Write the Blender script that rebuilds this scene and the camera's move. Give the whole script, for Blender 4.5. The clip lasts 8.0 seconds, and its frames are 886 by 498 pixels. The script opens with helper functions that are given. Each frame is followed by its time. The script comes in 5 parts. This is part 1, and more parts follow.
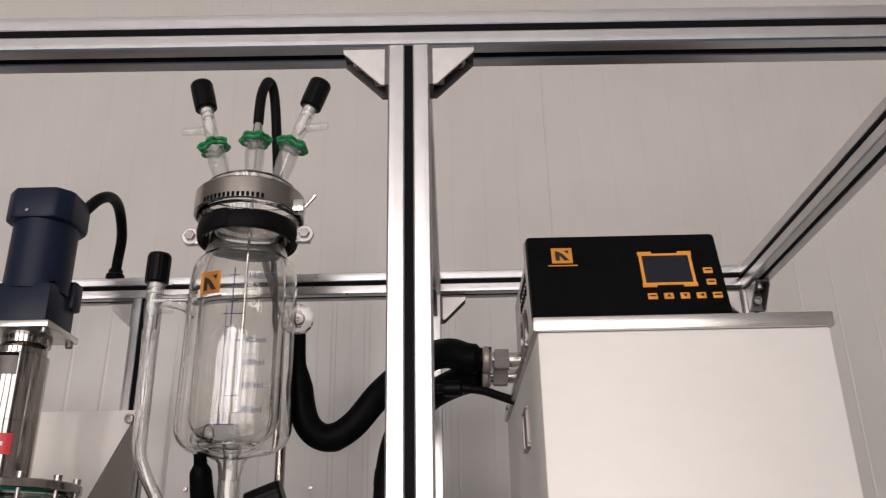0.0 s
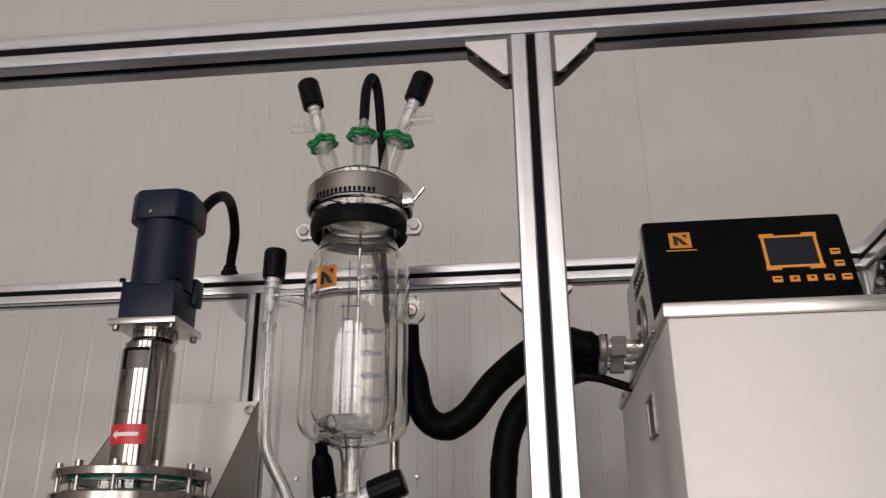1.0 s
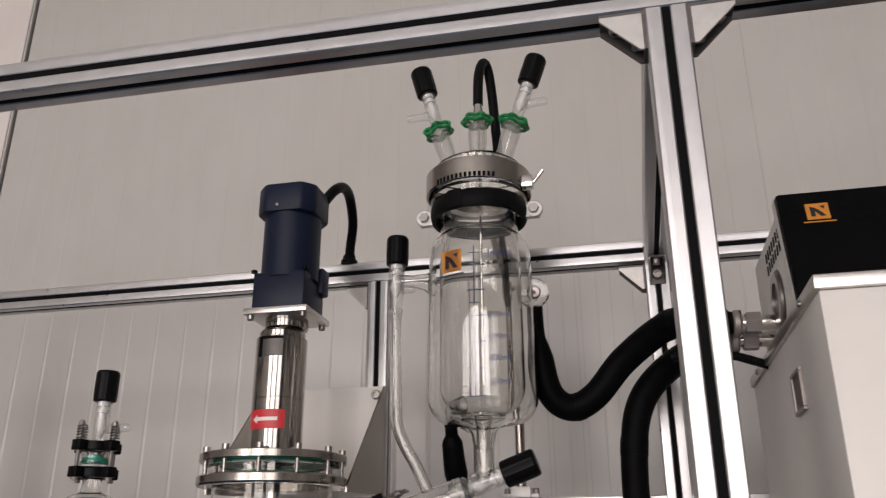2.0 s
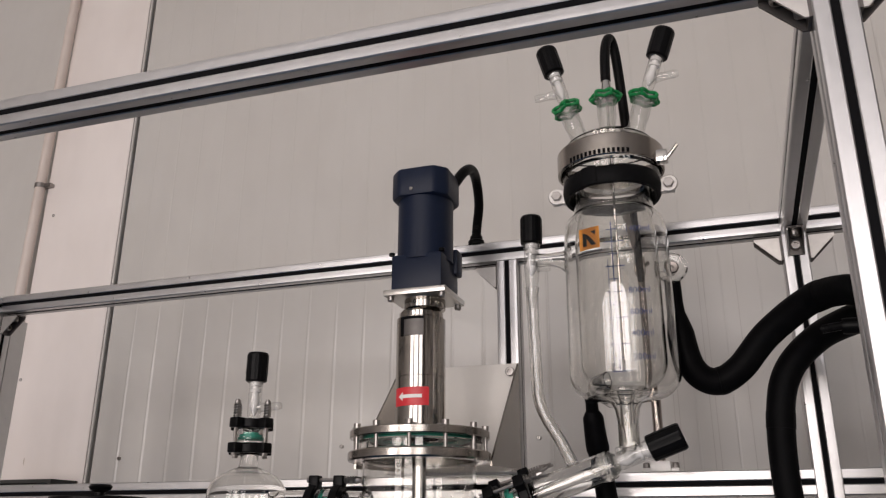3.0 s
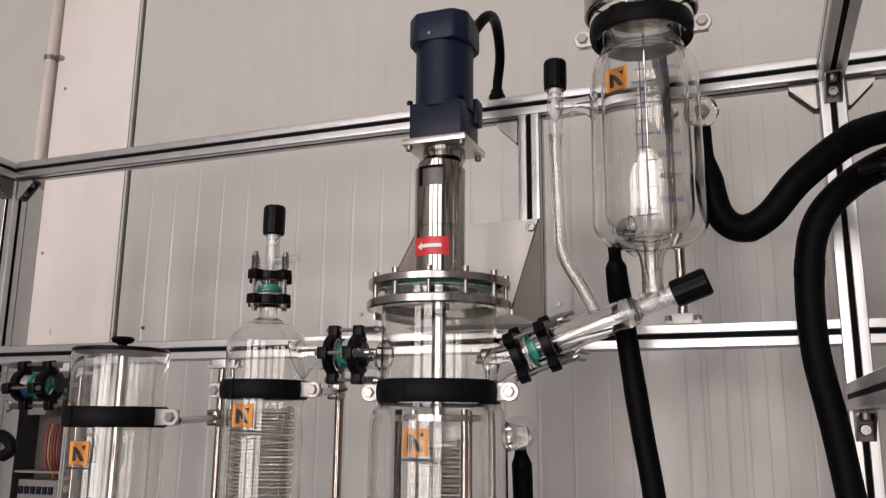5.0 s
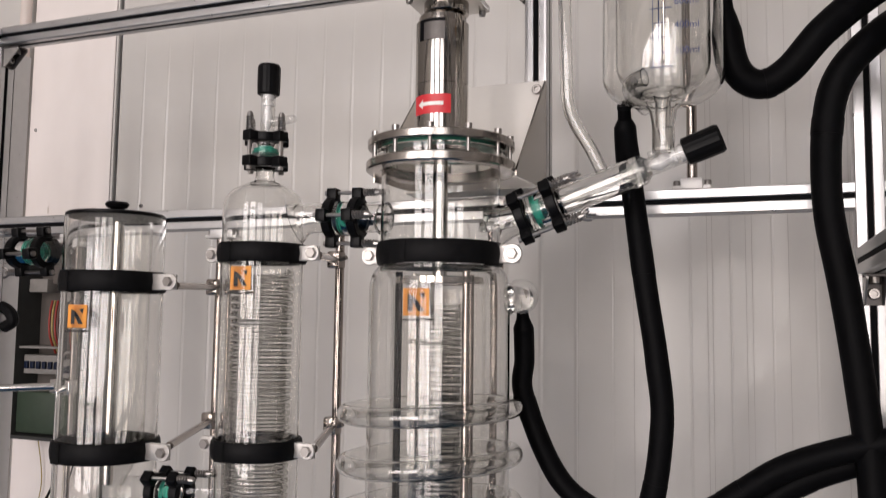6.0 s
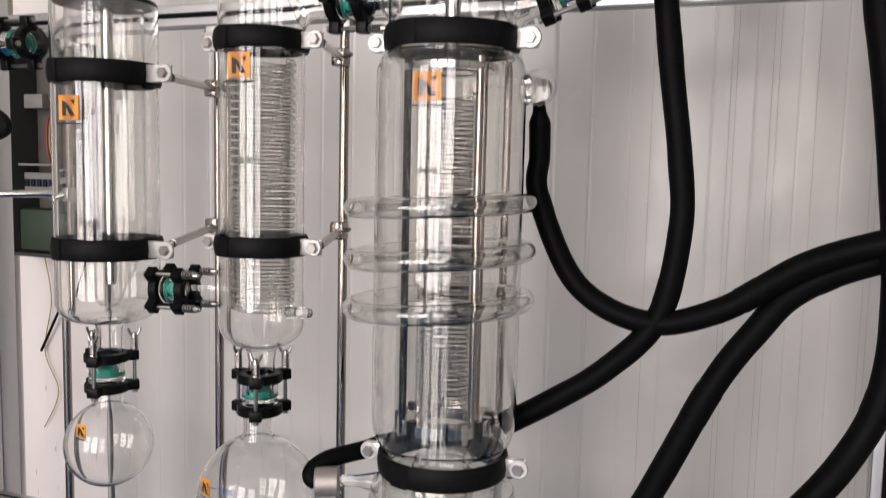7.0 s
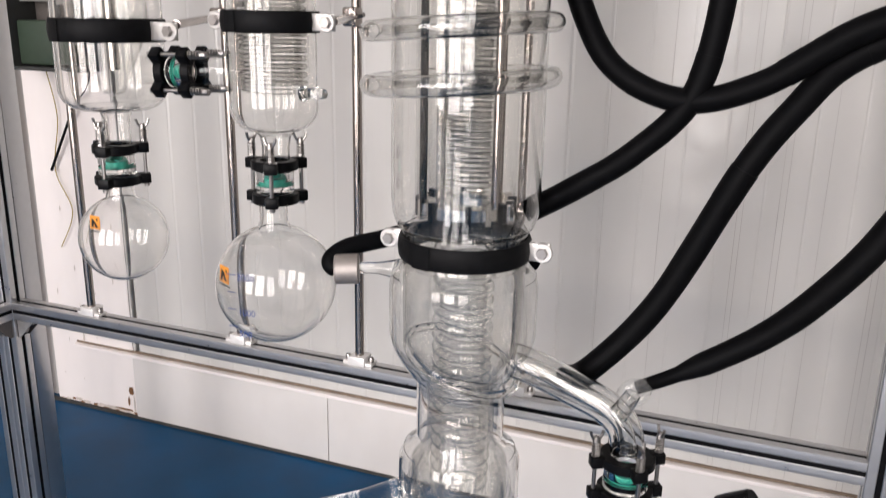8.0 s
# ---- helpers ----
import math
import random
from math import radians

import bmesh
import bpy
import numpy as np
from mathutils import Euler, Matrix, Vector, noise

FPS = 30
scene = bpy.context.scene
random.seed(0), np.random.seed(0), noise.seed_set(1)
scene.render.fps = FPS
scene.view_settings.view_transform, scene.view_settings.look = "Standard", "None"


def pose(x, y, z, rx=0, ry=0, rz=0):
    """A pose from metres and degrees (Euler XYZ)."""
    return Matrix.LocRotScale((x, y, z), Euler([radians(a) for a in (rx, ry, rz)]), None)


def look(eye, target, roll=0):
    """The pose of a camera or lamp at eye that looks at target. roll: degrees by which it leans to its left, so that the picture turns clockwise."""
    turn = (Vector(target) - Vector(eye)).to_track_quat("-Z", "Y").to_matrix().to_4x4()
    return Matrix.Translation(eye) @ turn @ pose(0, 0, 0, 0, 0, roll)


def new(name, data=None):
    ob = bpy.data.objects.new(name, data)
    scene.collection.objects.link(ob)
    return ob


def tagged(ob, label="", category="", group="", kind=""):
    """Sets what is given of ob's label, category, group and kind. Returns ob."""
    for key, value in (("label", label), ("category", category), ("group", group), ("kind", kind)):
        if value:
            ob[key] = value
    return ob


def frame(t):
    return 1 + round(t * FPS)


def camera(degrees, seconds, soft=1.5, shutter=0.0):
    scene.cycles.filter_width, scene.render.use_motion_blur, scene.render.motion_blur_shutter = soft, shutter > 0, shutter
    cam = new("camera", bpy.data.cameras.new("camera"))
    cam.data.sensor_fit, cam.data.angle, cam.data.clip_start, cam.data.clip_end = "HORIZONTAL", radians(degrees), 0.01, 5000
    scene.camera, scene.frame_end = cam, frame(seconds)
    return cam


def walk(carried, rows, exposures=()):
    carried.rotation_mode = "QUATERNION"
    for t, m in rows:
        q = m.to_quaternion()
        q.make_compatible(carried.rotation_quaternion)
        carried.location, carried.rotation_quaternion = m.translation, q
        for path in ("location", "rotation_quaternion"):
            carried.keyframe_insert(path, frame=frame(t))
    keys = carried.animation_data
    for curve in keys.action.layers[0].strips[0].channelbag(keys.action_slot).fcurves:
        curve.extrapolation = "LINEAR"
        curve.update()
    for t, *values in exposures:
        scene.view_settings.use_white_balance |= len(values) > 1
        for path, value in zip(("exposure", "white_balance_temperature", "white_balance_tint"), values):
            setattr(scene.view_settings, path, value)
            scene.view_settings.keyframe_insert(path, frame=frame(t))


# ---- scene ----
cam = camera(56.6, 8.0, soft=1.15, shutter=0.25)
PATH = [
    (0, (0.033, -0.127, 1.529), (0.022, 1.727, 2.28), -1.1),
    (0.5, (0.008, -0.129, 1.53), (-0.089, 1.728, 2.267), -0.8),
    (1, (-0.015, -0.134, 1.526), (-0.216, 1.716, 2.259), -0.5),
    (2.5, (-0.101, -0.167, 1.514), (-0.621, 1.639, 2.197), -0.1),
    (3, (-0.133, -0.189, 1.511), (-0.754, 1.595, 2.169), 0.2),
    (3.5, (-0.137, -0.192, 1.505), (-0.802, 1.584, 2.139), 0.7),
    (4, (-0.134, -0.176, 1.487), (-0.802, 1.614, 2.077), 0.8),
    (4.5, (-0.144, -0.157, 1.466), (-0.817, 1.656, 1.978), 0.6),
    (6, (-0.169, -0.093, 1.401), (-0.868, 1.774, 1.57), 0.7),
    (6.5, (-0.183, -0.068, 1.36), (-0.88, 1.807, 1.365), 1.1),
    (7, (-0.198, -0.038, 1.319), (-0.901, 1.824, 1.124), 1.3),
    (7.5, (-0.214, -0.019, 1.267), (-0.912, 1.817, 0.89), 1.2),
    (8, (-0.224, -0.01, 1.213), (-0.919, 1.783, 0.663), 1.1),
]
walk(cam, [(t, look(eye, target, roll)) for t, eye, target, roll in PATH],
     [(0, -0.42, 6500, 10), (0.5, -0.67, 6500, 10), (3.0, -0.57, 6500, 10), (4.0, -0.5, 6500, 10), (6.0, -0.14, 6450, 10), (6.5, -0.01, 6400, 10), (7.0, 0.13, 6350, 9), (7.5, 0.23, 6300, 9), (8.0, 0.46, 6250, 8)])

FLOOR = -0.035      # floor level
WALL = 1.85         # face of the panelled wall behind the rack
P = 0.04            # side of the aluminium profile

# ---- world and lights ----
world = bpy.data.worlds.new("world")
scene.world = world
world.use_nodes = True
wn = world.node_tree
sky = wn.nodes.new("ShaderNodeTexSky")
sky.sky_type = "NISHITA"
sky.sun_disc = False
sky.sun_elevation, sky.sun_rotation = radians(38), radians(200)
wn.nodes["Background"].inputs["Strength"].default_value = 0.12
wn.links.new(sky.outputs[0], wn.nodes["Background"].inputs["Color"])


def area_lamp(name, m, w, h, power, colour):
    data = bpy.data.lights.new(name, "AREA")
    data.shape, data.size, data.size_y, data.energy, data.color = "RECTANGLE", w, h, power, colour
    ob = new(name, data)
    ob.matrix_world = m
    return ob


WINDOWS = (-2.9, -0.75, 1.4)     # centres of the windows in the wall behind the camera
for wx in WINDOWS:
    area_lamp("window_daylight", look((wx, -4.62, 2.0), (wx, 0, 1.9)), 1.7, 3.95, 185 if wx < -2 else 205 if wx < 0 else 130, (1.0, 0.9, 0.87))

scene.cycles.transparent_max_bounces = 40

# ---- materials ----
def material(name, base=(0.5, 0.5, 0.5), rough=0.5, metal=0.0, grain=0.0, scale=40.0, stretch=(1, 1, 1), bump=0.0, blotch=0.0, rough_var=0.0, spec=0.5, wave=0.0):
    """Principled surface, varied by fine grain and by wide blotches."""
    m = bpy.data.materials.new(name)
    m.use_nodes = True
    t = m.node_tree
    b = t.nodes["Principled BSDF"]
    b.inputs["Roughness"].default_value, b.inputs["Metallic"].default_value = rough, metal
    b.inputs["Specular IOR Level"].default_value = spec
    co = t.nodes.new("ShaderNodeTexCoord")
    mp = t.nodes.new("ShaderNodeMapping")
    mp.inputs["Scale"].default_value = stretch
    t.links.new(co.outputs["Object"], mp.inputs["Vector"])
    fine = t.nodes.new("ShaderNodeTexNoise")
    fine.inputs["Scale"].default_value, fine.inputs["Detail"].default_value = scale, 5
    t.links.new(mp.outputs[0], fine.inputs["Vector"])
    wide = t.nodes.new("ShaderNodeTexNoise")
    wide.inputs["Scale"].default_value, wide.inputs["Detail"].default_value = 3.0, 3
    t.links.new(co.outputs["Object"], wide.inputs["Vector"])
    mix = t.nodes.new("ShaderNodeMix")
    mix.data_type = "RGBA"
    mix.inputs["A"].default_value = (*[c * (1 - grain) for c in base], 1)
    mix.inputs["B"].default_value = (*[min(1, c * (1 + grain)) for c in base], 1)
    t.links.new(fine.outputs["Fac"], mix.inputs["Factor"])
    mix2 = t.nodes.new("ShaderNodeMix")
    mix2.data_type, mix2.blend_type = "RGBA", "MULTIPLY"
    ramp = t.nodes.new("ShaderNodeMapRange")
    ramp.inputs["From Min"].default_value, ramp.inputs["From Max"].default_value = 0.35, 0.7
    ramp.inputs["To Min"].default_value, ramp.inputs["To Max"].default_value = 0.0, blotch
    t.links.new(wide.outputs["Fac"], ramp.inputs["Value"])
    t.links.new(ramp.outputs[0], mix2.inputs["Factor"])
    t.links.new(mix.outputs["Result"], mix2.inputs["A"])
    mix2.inputs["B"].default_value = (0.55, 0.5, 0.45, 1)
    t.links.new(mix2.outputs["Result"], b.inputs["Base Color"])
    if rough_var:
        rr = t.nodes.new("ShaderNodeMapRange")
        rr.inputs["To Min"].default_value, rr.inputs["To Max"].default_value = max(0.02, rough - rough_var), rough + rough_var
        t.links.new(fine.outputs["Fac"], rr.inputs["Value"])
        t.links.new(rr.outputs[0], b.inputs["Roughness"])
    if bump:
        bp = t.nodes.new("ShaderNodeBump")
        bp.inputs["Strength"].default_value, bp.inputs["Distance"].default_value = bump, 0.001
        t.links.new(fine.outputs["Fac"], bp.inputs["Height"])
        t.links.new(bp.outputs[0], b.inputs["Normal"])
        if wave:
            b2 = t.nodes.new("ShaderNodeBump")
            b2.inputs["Strength"].default_value, b2.inputs["Distance"].default_value = wave, 0.02
            t.links.new(wide.outputs["Fac"], b2.inputs["Height"])
            t.links.new(b2.outputs[0], bp.inputs["Normal"])
    return m


def glass(name, tint, gloss=1.0, rough=0.01):
    """Clear thin-walled laboratory glass: what lies behind shows through, and the surface mirrors by Fresnel."""
    m = bpy.data.materials.new(name)
    m.use_nodes = True
    t = m.node_tree
    t.nodes.remove(t.nodes["Principled BSDF"])
    out = t.nodes["Material Output"]
    clear = t.nodes.new("ShaderNodeBsdfTransparent")
    clear.inputs["Color"].default_value = (*tint, 1)
    mirror = t.nodes.new("ShaderNodeBsdfGlossy")
    mirror.inputs["Roughness"].default_value = rough
    fr = t.nodes.new("ShaderNodeLayerWeight")
    fr.inputs["Blend"].default_value = 0.5
    power = t.nodes.new("ShaderNodeMath")
    power.operation = "POWER"
    power.inputs[1].default_value = 4.0
    t.links.new(fr.outputs["Facing"], power.inputs[0])
    mul = t.nodes.new("ShaderNodeMath")
    mul.operation, mul.use_clamp = "MULTIPLY_ADD", True
    mul.inputs[1].default_value, mul.inputs[2].default_value = 0.75 * gloss, 0.045 * gloss
    t.links.new(power.outputs[0], mul.inputs[0])
    mx = t.nodes.new("ShaderNodeMixShader")
    t.links.new(mul.outputs[0], mx.inputs["Fac"])
    t.links.new(clear.outputs[0], mx.inputs[1])
    t.links.new(mirror.outputs[0], mx.inputs[2])
    t.links.new(mx.outputs[0], out.inputs["Surface"])
    return m


def frosted(name, tint, veil):
    """Ground glass: clear glass under a thin white veil, which also stands in for highlights on nozzles."""
    m = glass(name, tint, 1.5, 0.06)
    t = m.node_tree
    out = t.nodes["Material Output"]
    clear = out.inputs["Surface"].links[0].from_socket
    white = t.nodes.new("ShaderNodeBsdfDiffuse")
    white.inputs["Color"].default_value = (0.85, 0.84, 0.82, 1)
    speck = t.nodes.new("ShaderNodeTexNoise")
    speck.inputs["Scale"].default_value = 160
    share = t.nodes.new("ShaderNodeMath")
    share.operation = "MULTIPLY"
    share.inputs[1].default_value = 2 * veil
    t.links.new(speck.outputs["Fac"], share.inputs[0])
    mx = t.nodes.new("ShaderNodeMixShader")
    t.links.new(share.outputs[0], mx.inputs["Fac"])
    t.links.new(clear, mx.inputs[1])
    t.links.new(white.outputs[0], mx.inputs[2])
    t.links.new(mx.outputs[0], out.inputs["Surface"])
    return m


ALU = material("anodised_aluminium", (0.6, 0.595, 0.6), 0.3, 0.92, 0.06, 60, (1, 1, 1), 0.05, 0.1, 0.06)
SLOT = material("black_slot_strip", (0.005, 0.005, 0.006), 0.6, 0, 0.3, 120, spec=0.05)
CAST = material("die_cast_bracket", (0.6, 0.58, 0.56), 0.42, 0.85, 0.15, 90, bump=0.2, blotch=0.2)
BRIGHT = material("bright_cast_block", (0.82, 0.8, 0.78), 0.4, 0.35, 0.08, 90, bump=0.1, blotch=0.15)
IRON = material("dark_casting", (0.12, 0.11, 0.105), 0.45, 0.6, 0.2, 90, bump=0.2)
STEEL = material("polished_steel", (0.72, 0.7, 0.67), 0.14, 1.0, 0.08, 30, (1, 1, 1), 0.0, 0.15, 0.04)
BRUSHED = material("brushed_steel", (0.66, 0.64, 0.61), 0.3, 1.0, 0.1, 30, (1, 1, 40), 0.08, 0.2, 0.08)
SHEET = material("stainless_sheet", (0.8, 0.775, 0.74), 0.62, 0.35, 0.035, 35, (1, 1, 1.5), 0.04, 0.1, 0.05)
COLUMN = material("turned_steel", (0.4, 0.375, 0.345), 0.09, 1.0, 0.25, 60, (60, 60, 0.5), 0.0, 0.2, 0.03)
BAND = material("satin_band_steel", (0.4, 0.37, 0.34), 0.2, 1.0, 0.12, 60, (1, 1, 30), 0.05, 0.2, 0.05)
ROD = material("drawn_steel_rod", (0.4, 0.36, 0.335), 0.13, 1.0, 0.12, 40, (1, 1, 0.3), 0.0, 0.25, 0.05)
BOLT = material("steel_bolt", (0.34, 0.32, 0.305), 0.28, 1.0, 0.1, 200)
NAVY = material("navy_enamel", (0.0065, 0.0125, 0.033), 0.42, 0, 0.15, 250, bump=0.15, blotch=0.15, spec=0.25)
RUBBER = material("black_rubber", (0.0055, 0.0055, 0.006), 0.5, 0, 0.4, 90, bump=0.4, rough_var=0.12, spec=0.08)
FOAM = material("black_foam_insulation", (0.003, 0.003, 0.0035), 0.5, 0, 0.5, 60, bump=0.5, rough_var=0.15, spec=0.045)
PLASTIC = material("black_plastic", (0.004, 0.004, 0.0045), 0.33, 0, 0.3, 160, bump=0.15, spec=0.1)
DULL = material("dull_nut", (0.4, 0.36, 0.335), 0.5, 0.7, 0.15, 90, bump=0.15, blotch=0.2)
FASCIA = material("black_fascia", (0.003, 0.003, 0.0035), 0.25, 0, 0.2, 60, spec=0.08)
SCREEN = material("dark_display", (0.007, 0.009, 0.016), 0.18, 0, 0.1, 30)
ORANGE = material("orange_print", (0.75, 0.3, 0.04), 0.5, 0, 0.06, 90)
LABEL_BLACK = material("black_print", (0.015, 0.014, 0.013), 0.5, 0, 0.2, 90)
BLUE_INK = material("blue_print", (0.025, 0.055, 0.22), 0.5, 0, 0.2, 90)
RED = material("red_sticker", (0.6, 0.03, 0.04), 0.4, 0, 0.1, 60)
WHITE = material("white_plastic", (0.8, 0.8, 0.78), 0.4, 0, 0.05, 90)
PTFE = material("white_ptfe", (0.82, 0.81, 0.8), 0.35, 0, 0.05, 60)
GREEN = material("green_plastic", (0.008, 0.22, 0.06), 0.35, 0, 0.2, 60)
SEAL = material("green_seal", (0.03, 0.28, 0.2), 0.35, 0, 0.2, 60)
CABLE = material("black_cable", (0.0045, 0.0045, 0.005), 0.45, 0, 0.3, 90, spec=0.1)
PINKPIPE = material("painted_pipe", (0.7, 0.62, 0.57), 0.5, 0, 0.05, 30, blotch=0.2)
WALLMAT = material("grey_wall_panel", (0.6, 0.58, 0.553), 0.24, 0, 0.03, 25, (1, 1, 0.2), 0.05, 0.12, 0.06, wave=0.5)
BASEMAT = material("base_panel_paint", (0.66, 0.63, 0.605), 0.5, 0, 0.05, 14, (1, 1, 0.4), 0.06, 0.22, 0.06)
WALLMAT2 = material("white_wall_panel", (0.85, 0.79, 0.76), 0.55, 0, 0.04, 18, (1, 1, 0.3), 0.08, 0.16, 0.05)
ROOM = material("room_paint", (0.42, 0.4, 0.38), 0.7, 0, 0.04, 12, blotch=0.1)
CEIL = material("ceiling_paint", (0.7, 0.69, 0.67), 0.8, 0, 0.04, 12)
FLOORMAT = material("blue_floor_paint", (0.002, 0.058, 0.15), 0.42, 0, 0.3, 9, bump=0.12, blotch=0.7, rough_var=0.12, spec=0.16)
def heavy_glass(name, tint, rough=0.0, ior=1.47):
    """Solid refracting glass."""
    m = bpy.data.materials.new(name)
    m.use_nodes = True
    t = m.node_tree
    t.nodes.remove(t.nodes["Principled BSDF"])
    g = t.nodes.new("ShaderNodeBsdfGlass")
    g.inputs["Color"].default_value, g.inputs["Roughness"].default_value, g.inputs["IOR"].default_value = (*tint, 1), rough, ior
    t.links.new(g.outputs[0], t.nodes["Material Output"].inputs["Surface"])
    return m


GLASS_WALL = heavy_glass("refracting_glass_wall", (0.996, 0.995, 0.99))
GLASS = glass("clear_glass", (0.992, 0.991, 0.986), 1.0)
GLASS_THICK = heavy_glass("refracting_thick_glass", (0.995, 0.995, 0.988), 0.0)
GLASS_FAINT = glass("inner_clear_glass", (0.993, 0.992, 0.988), 0.55)
GLASS_SOFT = glass("soft_clear_glass", (0.984, 0.983, 0.978), 1.3, 0.03)
GROUND = frosted("ground_glass", (0.96, 0.96, 0.952), 0.085)
COIL = glass("coil_glass", (0.984, 0.983, 0.978), 2.3, 0.006)
DARK = material("shade_and_dirt_dark", (0.03, 0.03, 0.028), 0.7, 0, 0.3, 30)

# ---- builders ----
def thing(name, label, category, at=(0, 0, 0), group="", kind=""):
    ob = new(name)
    ob.location = at
    ob.empty_display_size = 0.02
    return tagged(ob, label, category, group, kind)


def mesh_object(name, bm, mat, smooth=True):
    me = bpy.data.meshes.new(name)
    bm.normal_update()
    if smooth:
        for f in bm.faces:
            f.smooth = True
        for e in bm.edges:
            if len(e.link_faces) == 2 and e.calc_face_angle(0) > 0.45:
                e.smooth = False
    bm.to_mesh(me)
    bm.free()
    me.materials.append(mat)
    return new(name, me)


def part(name, bm, mat, parent, label="", smooth=True):
    """One mesh of its own under a thing or a part; its geometry is given in the world."""
    ob = mesh_object(name, bm, mat, smooth)
    ob.parent = parent
    p, off = parent, Vector((0, 0, 0))
    while p:
        off += p.location
        p = p.parent
    ob.location = -off
    return tagged(ob, label)


def solid(name, bm, mat, label, category, group="", kind="", smooth=True):
    return tagged(mesh_object(name, bm, mat, smooth), label, category, group, kind)


def B(*boxes, bevel=0.0, seg=2):
    """A bmesh of boxes (x0, x1, y0, y1, z0, z1)."""
    bm = bmesh.new()
    for x0, x1, y0, y1, z0, z1 in boxes:
        r = bmesh.ops.create_cube(bm, size=1)
        bmesh.ops.transform(bm, verts=r["verts"], matrix=Matrix.LocRotScale(((x0 + x1) / 2, (y0 + y1) / 2, (z0 + z1) / 2), None, (x1 - x0, y1 - y0, z1 - z0)))
    if bevel:
        bmesh.ops.bevel(bm, geom=bm.edges[:], offset=bevel, segments=seg, affect="EDGES", profile=0.5)
    return bm


def frame_of(a, b):
    """A matrix whose z axis runs from a to b, with its origin at a."""
    a, b = Vector(a), Vector(b)
    return Matrix.Translation(a) @ (b - a).to_track_quat("Z", "Y").to_matrix().to_4x4()


def lathe(profile, m=None, seg=48, bm=None, close=False, sweep=1.0):
    """Turns a profile of (radius, height) round the z axis of m."""
    bm = bm or bmesh.new()
    m = m or Matrix()
    rings = []
    for r, z in profile:
        if r < 1e-6:
            rings.append([bm.verts.new(m @ Vector((0, 0, z)))])
        else:
            rings.append([bm.verts.new(m @ Vector((r * math.cos(2 * math.pi * i / seg), r * math.sin(2 * math.pi * i / seg), z))) for i in range(seg)])
    pairs = list(zip(rings, rings[1:])) + ([(rings[-1], rings[0])] if close else [])
    for a, b in pairs:
        for i in range(seg):
            j = (i + 1) % seg
            if len(a) == 1 and len(b) == 1:
                continue
            if len(a) == 1:
                bm.faces.new((a[0], b[j], b[i]))
            elif len(b) == 1:
                bm.faces.new((a[i], a[j], b[0]))
            else:
                bm.faces.new((a[i], a[j], b[j], b[i]))
    return bm


def shell(profile, wall, m=None, seg=64):
    """A glass wall of that thickness: the outer profile and one set inwards, joined at both ends."""
    inner = []
    for k, (r, z) in enumerate(profile):
        a = Vector(profile[max(0, k - 1)])
        b = Vector(profile[min(len(profile) - 1, k + 1)])
        d = (b - a).normalized()
        n = Vector((-d.y, d.x))
        q = Vector((r, z)) + n * wall
        inner.append((max(0.0, q.x) if r > 1e-6 else 0.0, q.y))
    pts = list(profile) + inner[::-1]
    return lathe(pts, m, seg, close=profile[0][0] > 1e-6 and profile[-1][0] > 1e-6)


def arc(cx, cz, r, a0, a1, n=8):
    return [(cx + r * math.cos(radians(a0 + (a1 - a0) * i / n)), cz + r * math.sin(radians(a0 + (a1 - a0) * i / n))) for i in range(n + 1)]


def up(x, y, z=0.0):
    return Matrix.Translation((x, y, z))


def smooth_path(pts, steps=8):
    pts = [Vector(p) for p in pts]
    if len(pts) < 3:
        return pts
    out = []
    for i in range(len(pts) - 1):
        p0, p1, p2, p3 = pts[max(0, i - 1)], pts[i], pts[i + 1], pts[min(len(pts) - 1, i + 2)]
        for k in range(steps):
            t = k / steps
            out.append(0.5 * (2 * p1 + (p2 - p0) * t + (2 * p0 - 5 * p1 + 4 * p2 - p3) * t * t + (3 * p1 - p0 - 3 * p2 + p3) * t ** 3))
    return out + [pts[-1]]


def pipe(pts, r, seg=16, steps=8, bm=None, ribs=0.0, wobble=0.0, caps=True):
    """A round tube along a smooth line through pts; r may be one radius or a list of (share of length, radius)."""
    bm = bm or bmesh.new()
    line = smooth_path(pts, steps)
    n = len(line)
    tang = [(line[min(n - 1, i + 1)] - line[max(0, i - 1)]).normalized() for i in range(n)]
    side = tang[0].orthogonal().normalized()
    rings = []
    for i, (p, t) in enumerate(zip(line, tang)):
        side = (side - t * side.dot(t)).normalized()
        other = t.cross(side)
        s = i / (n - 1)
        rad = r
        if not isinstance(r, (int, float)):
            rad = float(np.interp(s, [a for a, _ in r], [b for _, b in r]))
        if ribs and i % 2:
            rad *= 1 - ribs
        if wobble:
            rad *= 1 + wobble * noise.noise(p * 22)
        rings.append([bm.verts.new(p + rad * (math.cos(2 * math.pi * k / seg) * side + math.sin(2 * math.pi * k / seg) * other)) for k in range(seg)])
    for a, b in zip(rings, rings[1:]):
        for k in range(seg):
            bm.faces.new((a[k], a[(k + 1) % seg], b[(k + 1) % seg], b[k]))
    if caps:
        bm.faces.new(rings[0][::-1])
        bm.faces.new(rings[-1])
    return bm


